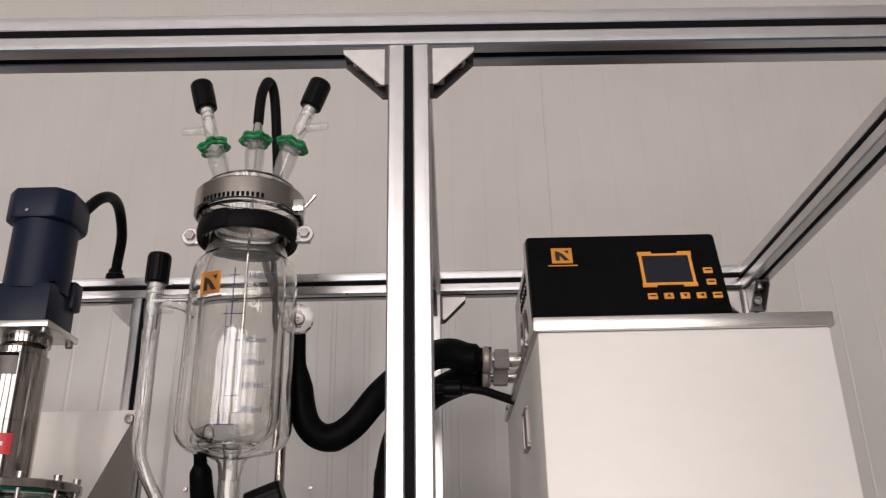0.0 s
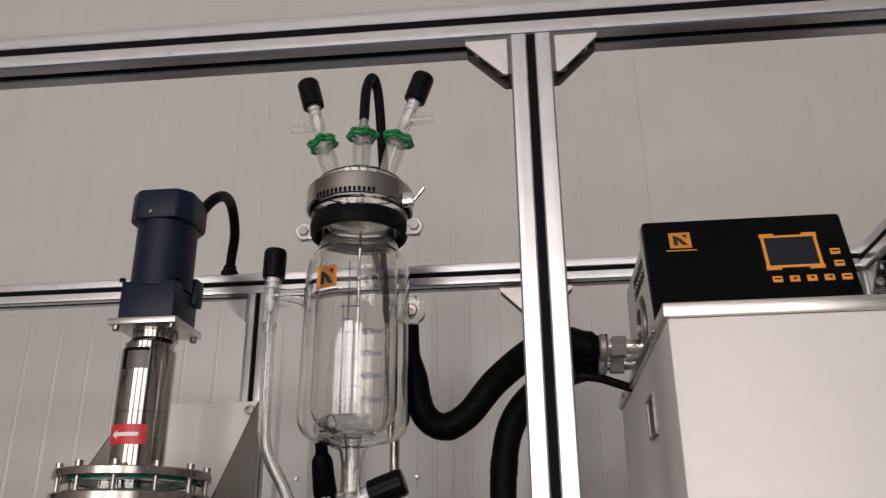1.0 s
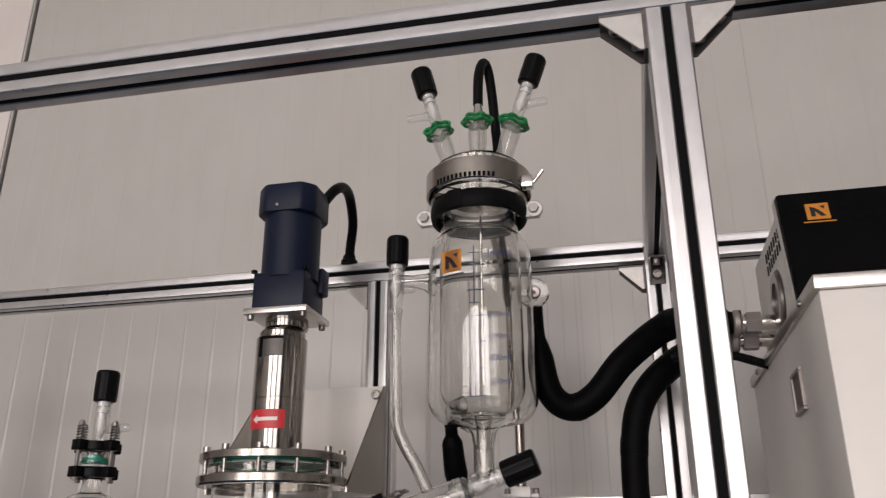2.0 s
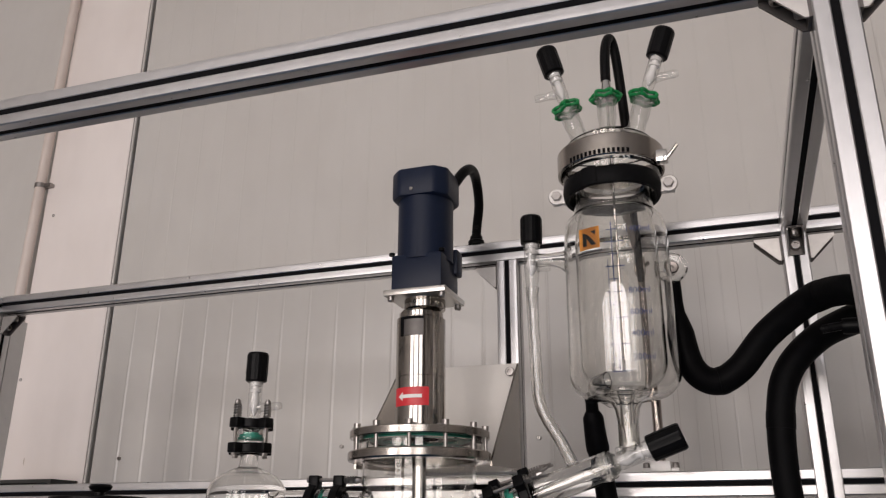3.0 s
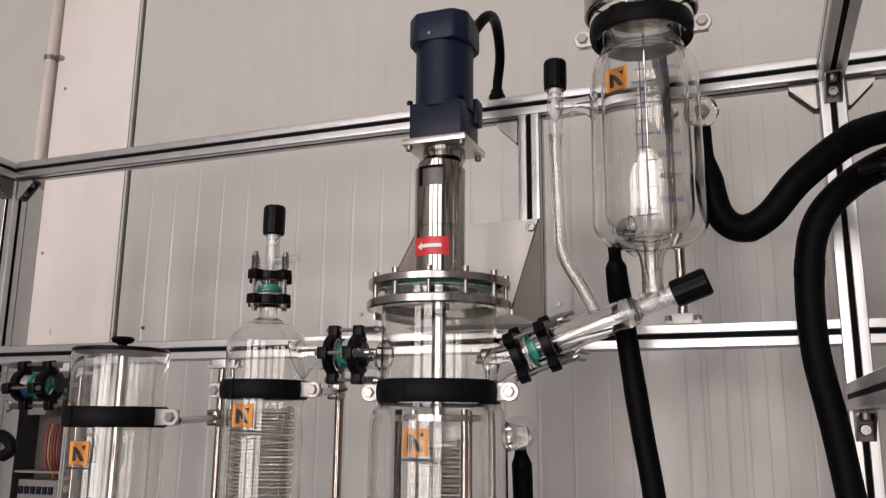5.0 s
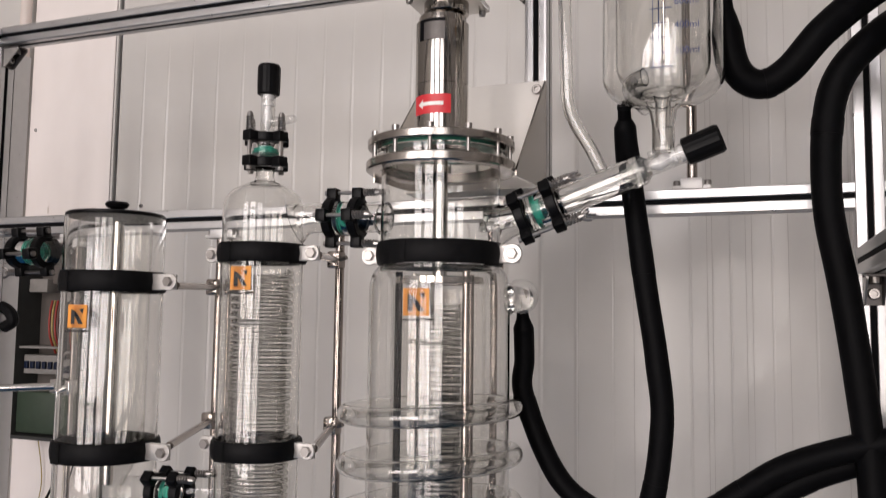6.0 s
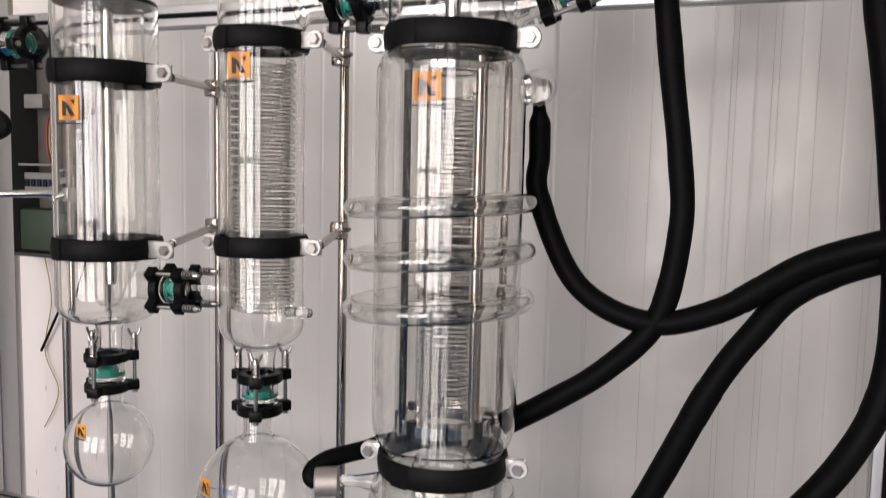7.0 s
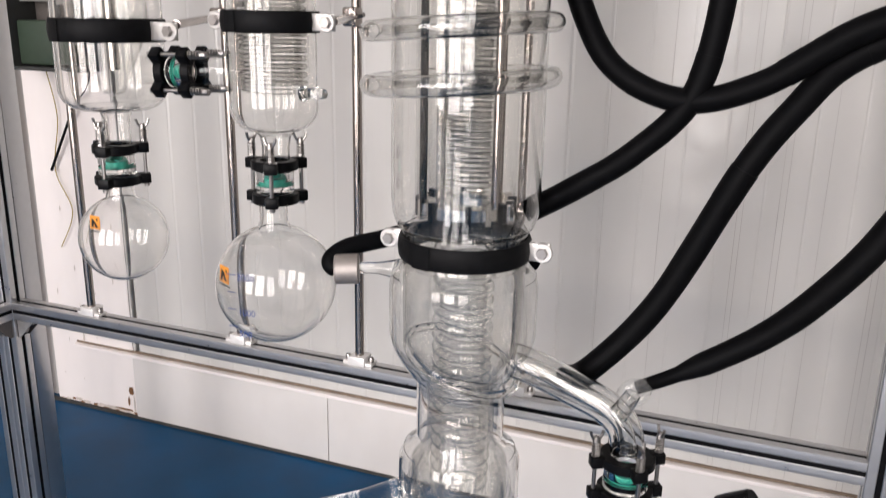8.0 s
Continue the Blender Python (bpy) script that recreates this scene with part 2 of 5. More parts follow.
def tube(pts, r, wall=0.002, seg=24, steps=6):
    """A hollow glass tube along a smooth line: an outer and an inner wall joined at both ends."""
    table = [(0, r), (1, r)] if isinstance(r, (int, float)) else r
    bm = pipe(pts, table, seg, steps, caps=False)
    bm.verts.ensure_lookup_table()
    count = len(bm.verts)
    pipe(pts, [(q, v - wall) for q, v in table], seg, steps, bm, caps=False)
    bm.verts.ensure_lookup_table()
    bm.verts.index_update()
    inner = [f for f in bm.faces if min(v.index for v in f.verts) >= count]
    bmesh.ops.reverse_faces(bm, faces=inner)
    for i0 in (0, count - seg):
        for k in range(seg):
            a, b = i0 + k, i0 + (k + 1) % seg
            quad = (bm.verts[a], bm.verts[b], bm.verts[count + b], bm.verts[count + a])
            bm.faces.new(quad[::-1] if i0 == 0 else quad)
    bmesh.ops.recalc_face_normals(bm, faces=bm.faces[:])
    return bm


def bolt(m, r=0.005, h=0.004, bm=None):
    """A hexagon-socket head on the z axis of m."""
    return lathe([(0, h * 0.4), (r * 0.5, h * 0.4), (r * 0.55, h), (r * 0.85, h), (r, h * 0.8), (r, 0), (0, 0)], m, 12, bm)


def hexnut(m, r=0.006, h=0.005, bm=None):
    return lathe([(0, h), (r * 0.9, h), (r, h * 0.85), (r, 0), (0, 0)], m, 6, bm)


def ring_of(r_in, r_out, z0, z1, m, seg=48, e=0.0008):
    return lathe([(r_in, z0), (r_out - e, z0), (r_out, z0 + e), (r_out, z1 - e), (r_out - e, z1), (r_in, z1)], m, seg, close=True)

# ---- room ----
solid("floor", B((-4.0, 3.6, -4.5, WALL + 0.1, FLOOR - 0.1, FLOOR)), FLOORMAT, "worn dark blue painted floor", "floor", kind="structure", smooth=False)
# Unseen ceiling and side walls, added to close the room and shape reflections.
solid("ceiling", B((-4.1, 3.7, -4.6, WALL + 0.1, 4.2, 4.3)), CEIL, "unseen pale ceiling closing the room", "ceiling", kind="structure", smooth=False)
solid("wall_left", B((-4.1, -4.0, -4.5, WALL + 0.1, FLOOR, 4.2)), ROOM, "unseen pale side wall that shapes reflections", "wall", kind="structure", smooth=False)
solid("wall_right", B((3.6, 3.7, -4.5, WALL + 0.1, FLOOR, 4.2)), ROOM, "unseen pale side wall that shapes reflections", "wall", kind="structure", smooth=False)
front = []
edges = [-4.1] + [v for wx in WINDOWS for v in (wx - 0.8, wx + 0.8)] + [3.7]
for k in range(0, len(edges), 2):
    front.append((edges[k], edges[k + 1], -4.6, -4.5, FLOOR, 4.2))
for wx in WINDOWS:
    front += [(wx - 0.8, wx + 0.8, -4.6, -4.5, FLOOR, 0.05), (wx - 0.8, wx + 0.8, -4.6, -4.5, 3.95, 4.2)]
solid("wall_front", B(*front), ROOM, "unseen pale wall with three tall windows", "wall", kind="structure", smooth=False)
for k, wx in enumerate(WINDOWS):
    w = thing("window_%d" % (k + 1), "tall white-framed window with twelve panes", "window", (wx, -4.55, 0.05), "windows", "structure")
    part("window_frame", B(*[(wx + a - 0.03, wx + a + 0.03, -4.58, -4.52, 0.05, 3.95) for a in (-0.77, -0.4, 0, 0.4, 0.77)],
                           *[(wx - 0.8, wx + 0.8, -4.575, -4.525, z - 0.03, z + 0.03) for z in (0.08, 1.35, 2.65, 3.92)]), WHITE, w, smooth=False)

# panelled wall behind the rack: sheets with shallow folded ribs
ribs = [(-1.945, 3.6, WALL + 0.0004, WALL + 0.1, FLOOR, 4.2)]
wall_bm = B(*ribs)
x = -1.945
while x < 3.5:
    for z0, z1 in ((0.19, 4.2),):
        wide = 0.0858
        vs = [wall_bm.verts.new(v) for v in ((x + 0.0008, WALL + 0.0004, z0), (x + 0.0026, WALL, z0), (x + wide - 0.0026, WALL, z0), (x + wide - 0.0008, WALL + 0.0004, z0),
                                            (x + 0.0008, WALL + 0.0004, z1), (x + 0.0026, WALL, z1), (x + wide - 0.0026, WALL, z1), (x + wide - 0.0008, WALL + 0.0004, z1))]
        for a in range(3):
            wall_bm.faces.new((vs[a], vs[a + 1], vs[a + 5], vs[a + 4]))
    x += 0.0868
for k in range(1, 17):
    bx = -1.945 + 0.0868 * k
    cols = [[wall_bm.verts.new((bx + dx, WALL - 0.0001 - (h if dx == 0 else 0), z)) for dx in (-0.006, 0, 0.006)] for z, h in ((0.192, 0.0014), (1.95, 0.0014), (2.25, 0.0))]
    for lo, hi in zip(cols, cols[1:]):
        for a in (0, 1):
            wall_bm.faces.new((lo[a], lo[a + 1], hi[a + 1], hi[a]))
solid("wall_back", wall_bm, WALLMAT, "grey ribbed metal sandwich-panel wall", "wall", kind="structure", smooth=False)
joints = thing("panel_joints", "thin dark joint lines between the wall panels", "joint", (-0.3, WALL, 0.24), kind="structure")
JOINT = material("dark_joint", (0.48, 0.455, 0.435), 0.7, 0, 0.3, 30, (1, 1, 0.3), blotch=0.4)
for jx in (-0.552, -0.423, -0.26, -0.249, -0.178, -0.165, -0.09, 0.02, 0.032):
    part("joint", B((jx - 0.0007, jx + 0.0007, WALL - 0.0006, WALL + 0.002, 0.192, 2.2)), JOINT, joints, smooth=False)
part("joint", B((0.305, 0.3065, WALL - 0.0006, WALL + 0.002, 2.2, 3.6)), JOINT, joints, smooth=False)
solid("trim", B((-1.9635, -1.956, WALL - 0.006, WALL + 0.006, 0.192, 4.2), bevel=0.002), WALLMAT, "folded grey edge strip of the wall panels", "trim", kind="structure")
part("joint", B((-1.9682, -1.9637, WALL - 0.0025, WALL + 0.004, 0.192, 4.2)), material("deep_grey_joint", (0.2, 0.18, 0.17), 0.8, 0, 0.3, 40), joints, "dark open joint beside the pillar", smooth=False)
solid("wall_pillar", B((-2.296, -1.9684, WALL - 0.004, WALL + 0.1, FLOOR, 4.2), bevel=0.004), WALLMAT2, "off-white flat wall pillar with scuffs and rust near the floor", "pillar", kind="structure")
solid("wall_far", B((-4.0, -2.298, WALL + 0.02, WALL + 0.1, FLOOR, 4.2)), WALLMAT, "grey flat wall beyond the pillar", "wall", kind="structure", smooth=False)
BROWN = material("dirt_and_shadow_brown", (0.2, 0.15, 0.11), 0.8, 0, 0.4, 40, (1, 1, 0.4), blotch=0.5)
base = thing("baseboard", "off-white base panels with a ledge and dirty joint along the floor", "baseboard", (0, WALL, FLOOR), kind="structure")
for x0, x1 in ((-1.966, -1.281), (-1.279, -0.45), (-0.446, 0.4), (0.404, 1.3), (1.304, 3.5)):
    part("panel", B((x0, x1, WALL - 0.012, WALL + 0.006, FLOOR + 0.004, 0.174), bevel=0.002), BASEMAT, base)
part("ledge", B((-2.19, 3.5, WALL - 0.023, WALL + 0.006, 0.174, 0.184), bevel=0.002), WALLMAT2, base)
# The brown stands both for dirt in the gap and for the ledge's shadow.
part("ledge_gap", B((-2.19, 3.5, WALL - 0.0065, WALL + 0.004, 0.1845, 0.1905)), BROWN, base, "grimy gap above the ledge with shadow coloured in")
part("dirt_line", B((-2.33, 3.5, WALL - 0.02, WALL - 0.004, FLOOR, FLOOR + 0.006)), DARK, base, "dark dirt in the joint")
RUST = material("rust_stain", (0.16, 0.075, 0.03), 0.8, 0, 0.5, 60, blotch=0.4)
GRIME = material("grey_scuff", (0.58, 0.52, 0.47), 0.8, 0, 0.4, 60, blotch=0.4)


def blot(x, z, w, h, mat, seed, name="stain"):
    """A ragged thin stain lying on the pillar."""
    bm = bmesh.new()
    n = 18
    c = bm.verts.new((x, WALL - 0.0063, z))
    rim = []
    for i in range(n):
        a = 2 * math.pi * i / n
        q = 0.6 + 0.7 * abs(noise.noise(Vector((math.cos(a) * 1.7, math.sin(a) * 1.7, seed))))
        rim.append(bm.verts.new((x + w * q * math.cos(a), WALL - 0.0062, z + h * q * math.sin(a))))
    for i in range(n):
        bm.faces.new((c, rim[i], rim[(i + 1) % n]))
    return part(name, bm, mat, stains, smooth=False)


stains = thing("wall_stains", "rust spots and scuffs on the foot of the pillar", "stain", (-2.1, WALL, 0.1), kind="structure")
blot(-1.988, 0.05, 0.013, 0.02, RUST, 1.0)
blot(-2.0, 0.012, 0.006, 0.02, RUST, 11.0)
blot(-2.03, -0.02, 0.05, 0.008, RUST, 12.0)
blot(-2.16, 0.2, 0.004, 0.03, GRIME, 13.0)
blot(-1.979, 0.0, 0.004, 0.045, GRIME, 2.0)
blot(-2.1, 0.36, 0.012, 0.004, GRIME, 3.0)
blot(-2.2, 0.62, 0.003, 0.012, GRIME, 4.0)
blot(-2.02, 0.42, 0.003, 0.03, GRIME, 5.0)
blot(-2.05, -0.022, 0.09, 0.007, GRIME, 6.0)
rnd = random.Random(7)
for k in range(22):
    blot(-2.27 + 0.0145 * k + rnd.uniform(-0.01, 0.01), FLOOR + rnd.uniform(0.004, 0.016), rnd.uniform(0.008, 0.03), rnd.uniform(0.003, 0.012), RUST if k % 3 == 0 else GRIME, 20.0 + k)
for k in range(12):
    blot(rnd.uniform(-2.27, -1.99), rnd.uniform(0.02, 0.75), rnd.uniform(0.001, 0.004), rnd.uniform(0.003, 0.016), GRIME, 50.0 + k)
blot(-2.2, 1.72, 0.003, 0.014, GRIME, 7.0)
blot(-2.12, 1.66, 0.012, 0.004, GRIME, 8.0)
wallpipe = thing("wall_pipe", "thin painted pipe running up the wall", "pipe", (-2.36, WALL, FLOOR))
part("tube", pipe([(-2.338, WALL - 0.02, FLOOR), (-2.323, WALL - 0.02, 2.0), (-2.29, WALL - 0.02, 4.2)], 0.017), PINKPIPE, wallpipe)
for z in (2.65, 1.4):
    part("clip", lathe([(0.0175, -0.008), (0.02, -0.008), (0.02, 0.008), (0.0175, 0.008)], up(-2.314 if z > 2 else -2.328, WALL - 0.02, z), 20, close=True), BOLT, wallpipe, "rusty pipe clip")
    part("clip_foot", B((-2.306, -2.268, WALL - 0.024, WALL - 0.003, z - 0.006, z + 0.006)), BOLT, wallpipe)
for sx, sz in ((-1.848, 1.722), (-1.127, 1.735), (-0.589, 1.74), (-0.297, 1.738), (-2.251, 2.539), (-2.27, 1.977)):
    s = thing("wall_screw", "small dark screw in the wall panel", "screw", (sx, WALL, sz), "wall screws")
    part("head", bolt(frame_of((sx, WALL, sz), (sx, WALL - 1, sz)), 0.0055, 0.006), BOLT, s)

# ---- aluminium rack ----
rack = thing("equipment_rack", "silver aluminium profile rack with black slot strips and corner brackets", "rack", (0, 0.9, FLOOR))


def profile_bm(a, b):
    """Slotted square bar between the centre points a and b, which lie on one axis."""
    a, b = Vector(a), Vector(b)
    h, s, c, d = P / 2, 0.0042, 0.0085, 0.003
    quarter = [(h - 0.0016, h), (h - 0.006, h + 0.00015), (s + 0.0012, h), (s, h - 0.0008), (s, h - d), (c, h - d - 0.0003), (c, h - 0.0085), (-c, h - 0.0085), (-c, h - d - 0.0003), (-s, h - d), (-s, h - 0.0008), (-s - 0.0012, h), (-h + 0.006, h + 0.00015), (-h + 0.0016, h)]
    section = []
    for k in range(4):
        q = radians(90 * k)
        section += [(px * math.cos(q) - py * math.sin(q), px * math.sin(q) + py * math.cos(q)) for px, py in quarter]
    axis = max(range(3), key=lambda i: abs((b - a)[i]))
    def place(p, u, v):
        w = [0, 0, 0]
        w[axis] = p[axis]
        o = [i for i in range(3) if i != axis]
        w[o[0]], w[o[1]] = p[o[0]] + u, p[o[1]] + v
        return w
    bm = bmesh.new()
    r0 = [bm.verts.new(place(a, u, v)) for u, v in section]
    r1 = [bm.verts.new(place(b, u, v)) for u, v in section]
    n = len(section)
    for i in range(n):
        bm.faces.new((r0[i], r0[(i + 1) % n], r1[(i + 1) % n], r1[i]))
    bm.faces.new(r0[::-1])
    bm.faces.new(r1)
    bmesh.ops.recalc_face_normals(bm, faces=bm.faces[:])
    return bm, axis


def rail(name, a, b):
    bm, axis = profile_bm(a, b)
    ob = part(name, bm, ALU, rack, smooth=False)
    a, b = Vector(a), Vector(b)
    o = [i for i in range(3) if i != axis]
    for k in range(2):
        for sgn in (-1, 1):
            u, v = o[k], o[1 - k]
            bm, ends = bmesh.new(), []
            for p in (a, b):
                loop = []
                for du, dv in ((0.0026, -0.004), (0.0026, 0.004), (0.0012, 0.004), (0.0012, -0.004)):
                    w = list(p)
                    w[u] += sgn * (P / 2 - du)
                    w[v] += dv
                    loop.append(bm.verts.new(w))
                ends.append(loop)
            for i in range(4):
                bm.faces.new((ends[0][i], ends[0][(i + 1) % 4], ends[1][(i + 1) % 4], ends[1][i]))
            bm.faces.new(ends[0][::-1])
            bm.faces.new(ends[1])
            bmesh.ops.recalc_face_normals(bm, faces=bm.faces[:])
            part("slot_strip", bm, SLOT, ob, "black slot strip", smooth=False)
    return ob


ZTR = 2.027                       # rear top rail
XL, XM, XR, YF, YR, ZT, ZM, ZL = -1.768, -0.001, 0.572, 0.566, 1.276, 2.0385, 1.592, 0.553
LEAN = -0.0085                    # rise of the front top rail along x
H = P / 2
XP = -0.508                       # second upright of the rear frame
rail("top_rail", (XL - P / 2, YF, ZT + LEAN * XL), (XR + P / 2, YF, ZT + LEAN * XR))
rail("top_rail", (XL + P / 2, YR, ZTR), (XM - P / 2, YR, ZTR))
rail("top_rail", (XM + P / 2, YR, ZTR), (XR - P / 2, YR, ZTR))
for xx in (XL, XM, XR):
    rail("cross_rail", (xx, YF + P / 2, ZT + LEAN * xx), (xx, YR + (-P / 2 if xx == XM else P / 2), ZTR - 0.005))
    rail("post", (xx, YF, FLOOR + 0.02), (xx, YF, ZT + LEAN * xx - P / 2))
    rail("post", (xx, YR, FLOOR + 0.02), (xx, YR, ZTR + (P / 2 if xx == XM else -P / 2 - 0.006)))
rail("post", (XL - P - 0.001, YR, FLOOR + 0.02), (XL - P - 0.001, YR, ZTR - 0.005 + P / 2))
part("post_cover", B((XL - P / 2, XL + P / 2, YR + H + 0.001, YR + H + 0.045, FLOOR + 0.02, ZTR - 0.005 - H), bevel=0.001), ALU, rack, "plain aluminium cover bar")
rail("post", (XP, YR, ZM + P / 2), (XP, YR, ZTR - P / 2))
rail("middle_rail", (XL + P / 2, YR, ZM), (XM - P / 2, YR, ZM))
rail("middle_rail", (XM + P / 2, YR, ZM), (XR - P / 2, YR, ZM))
rail("lower_rail", (XL + P / 2, YR, ZL), (XM - P / 2, YR, ZL))
rail("lower_rail", (XM + P / 2, YR, ZL), (XR - P / 2, YR, ZL))
rail("side_rail", (XL, YF + P / 2, ZL), (XL, YR - P / 2, ZL))
rail("cross_rail", (XM, YF + P / 2, 1.493), (XM, YR - P / 2, 1.493))
rail("side_rail", (XR, YF + P / 2, ZL), (XR, YR - P / 2, ZL))
for xx in (XL, XM, XR):
    for yy in (YF, YR):
        part("levelling_foot", lathe([(0, 0.02), (0.008, 0.02), (0.008, 0.008), (0.024, 0.006), (0.025, 0), (0, 0)], up(xx, yy, FLOOR), 20), RUBBER, rack)


def bracket(corner, du, dv, dw, size=0.044):
    """Cast corner bracket in the corner between two bars: du and dv point away from it along them, dw across."""
    c, u, v, w = Vector(corner), Vector(du), Vector(dv), Vector(dw)
    m = Matrix(((u.x, v.x, w.x, c.x), (u.y, v.y, w.y, c.y), (u.z, v.z, w.z, c.z), (0, 0, 0, 1)))
    half, t = 0.0135, 0.0034
    bm = B((0, size, 0, t, -half, half), (0, t, t, size, -half, half))
    cover = bmesh.new()
    for side, target in ((-half, cover), (half - t * 0.8, bm)):
        pts = [(t, t), (size, t), (size, 0.007), (0.007, size), (t, size)]
        a = [target.verts.new((px, py, side)) for px, py in pts]
        b = [target.verts.new((px, py, side + t * 0.8)) for px, py in pts]
        target.faces.new(a[::-1])
        target.faces.new(b)
        for i in range(len(pts)):
            target.faces.new((a[i], a[(i + 1) % len(pts)], b[(i + 1) % len(pts)], b[i]))
    for q in (bm, cover):
        bmesh.ops.transform(q, matrix=m, verts=q.verts[:])
        bmesh.ops.recalc_face_normals(q, faces=q.faces[:])
    ob = part("corner_bracket", bm, IRON, rack, "dark cast corner bracket", smooth=False)
    part("cover_plate", cover, CAST, ob, "bright triangular cover plate", smooth=False)
    for p, d in (((size * 0.62, t, 0), (size * 0.62, 1, 0)), ((t, size * 0.62, 0), (1, size * 0.62, 0))):
        part("bolt", bolt(frame_of(m @ Vector(p), m @ Vector(d)), 0.0085, 0.011), BOLT, ob)


zt = ZTR - 0.005 - H
for sx in (-1, 1):
    bracket((XM + sx * H, YF - 0.005, ZT - H), (sx, 0, 0), (0, 0, -1), (0, 1, 0))
    bracket((XM + sx * H, YR, zt), (sx, 0, 0), (0, 0, -1), (0, 1, 0))
bracket((XM, YR - H, zt), (0, -1, 0), (0, 0, -1), (1, 0, 0), 0.04)
bracket((XL, YR - H, zt), (0, -1, 0), (0, 0, -1), (1, 0, 0))
bracket((XL + H, YR, zt), (1, 0, 0), (0, 0, -1), (0, 1, 0))
bracket((XR, YR - H, zt), (0, -1, 0), (0, 0, -1), (1, 0, 0))
bracket((XR - H, YR, zt), (-1, 0, 0), (0, 0, -1), (0, 1, 0))
bracket((XP - H, YR, zt), (-1, 0, 0), (0, 0, -1), (0, 1, 0))
bracket((XL + H, YR, ZL - H), (1, 0, 0), (0, 0, -1), (0, 1, 0))
bracket((XL, YR - H, ZL - H), (0, -1, 0), (0, 0, -1), (1, 0, 0))
bracket((XM, YR - H, 1.472), (0, -1, 0), (0, 0, -1), (1, 0, 0), 0.044)

# ---- support rods between the rear rails ----
def support_rod(x, z0, z1, y=YR):
    rod = thing("support_rod", "polished steel support rod standing in clamp blocks on the rear rail", "rod", (x, y, z0), "support rods")
    part("rod", lathe([(0, z0), (0.0085, z0), (0.0085, z1), (0, z1)], up(x, y), 20), ROD, rod)
    return rod


def rod_block(rod, x, y, z):
    b = part("clamp_block", B((x - 0.017, x + 0.017, y - 0.016, y + 0.016, z, z + 0.018), (x - 0.03, x + 0.03, y - 0.012, y + 0.012, z, z + 0.007), bevel=0.0015), BRIGHT, rod, "bright cast clamp block")
    for sx in (-1, 1):
        part("bolt", bolt(up(x + sx * 0.024, y, z + 0.007), 0.0055, 0.009), BOLT, b)


RODS = {}
for key, x in (("a", -1.535), ("b", -1.152), ("c", -0.887), ("d", -0.578)):
    RODS[key] = support_rod(x, ZL + H, ZM - H)
    rod_block(RODS[key], x, YR, ZL + H)
    rod_block(RODS[key], x, YR, ZM - H - 0.018)
rod_f = support_rod(-0.254, ZM + H, 1.99)
rod_block(rod_f, -0.254, YR, ZM + H)

# ---- things made more than once ----
def knurl_cap(m, h, r, parent, label="black knurled plastic valve knob"):
    """A valve knob along the z axis of m."""
    bm = bmesh.new()
    seg = 40
    rings = []
    for rr, z in ((r * 0.8, 0), (r * 0.97, 0.002), (r, h * 0.3), (r, h - 0.004), (r * 0.9, h), (0, h)):
        if rr == 0:
            rings.append([bm.verts.new(m @ Vector((0, 0, z)))])
            continue
        rings.append([bm.verts.new(m @ Vector(((rr - (0.00035 if i % 2 else 0)) * math.cos(2 * math.pi * i / seg), (rr - (0.00035 if i % 2 else 0)) * math.sin(2 * math.pi * i / seg), z))) for i in range(seg)])
    for a, b in zip(rings, rings[1:]):
        for i in range(seg):
            j = (i + 1) % seg
            bm.faces.new((a[i], a[j], b[0]) if len(b) == 1 else (a[i], a[j], b[j], b[i]))
    bm.faces.new(rings[0][::-1])
    return part("knob", bm, PLASTIC, parent, label, smooth=False)


def spring(m, r, h, turns, wire, bm=None):
    pts = [m @ Vector((r * math.cos(2 * math.pi * turns * i / (turns * 8)), r * math.sin(2 * math.pi * turns * i / (turns * 8)), h * i / (turns * 8))) for i in range(int(turns * 8) + 1)]
    return pipe(pts, wire, 6, 1, bm)


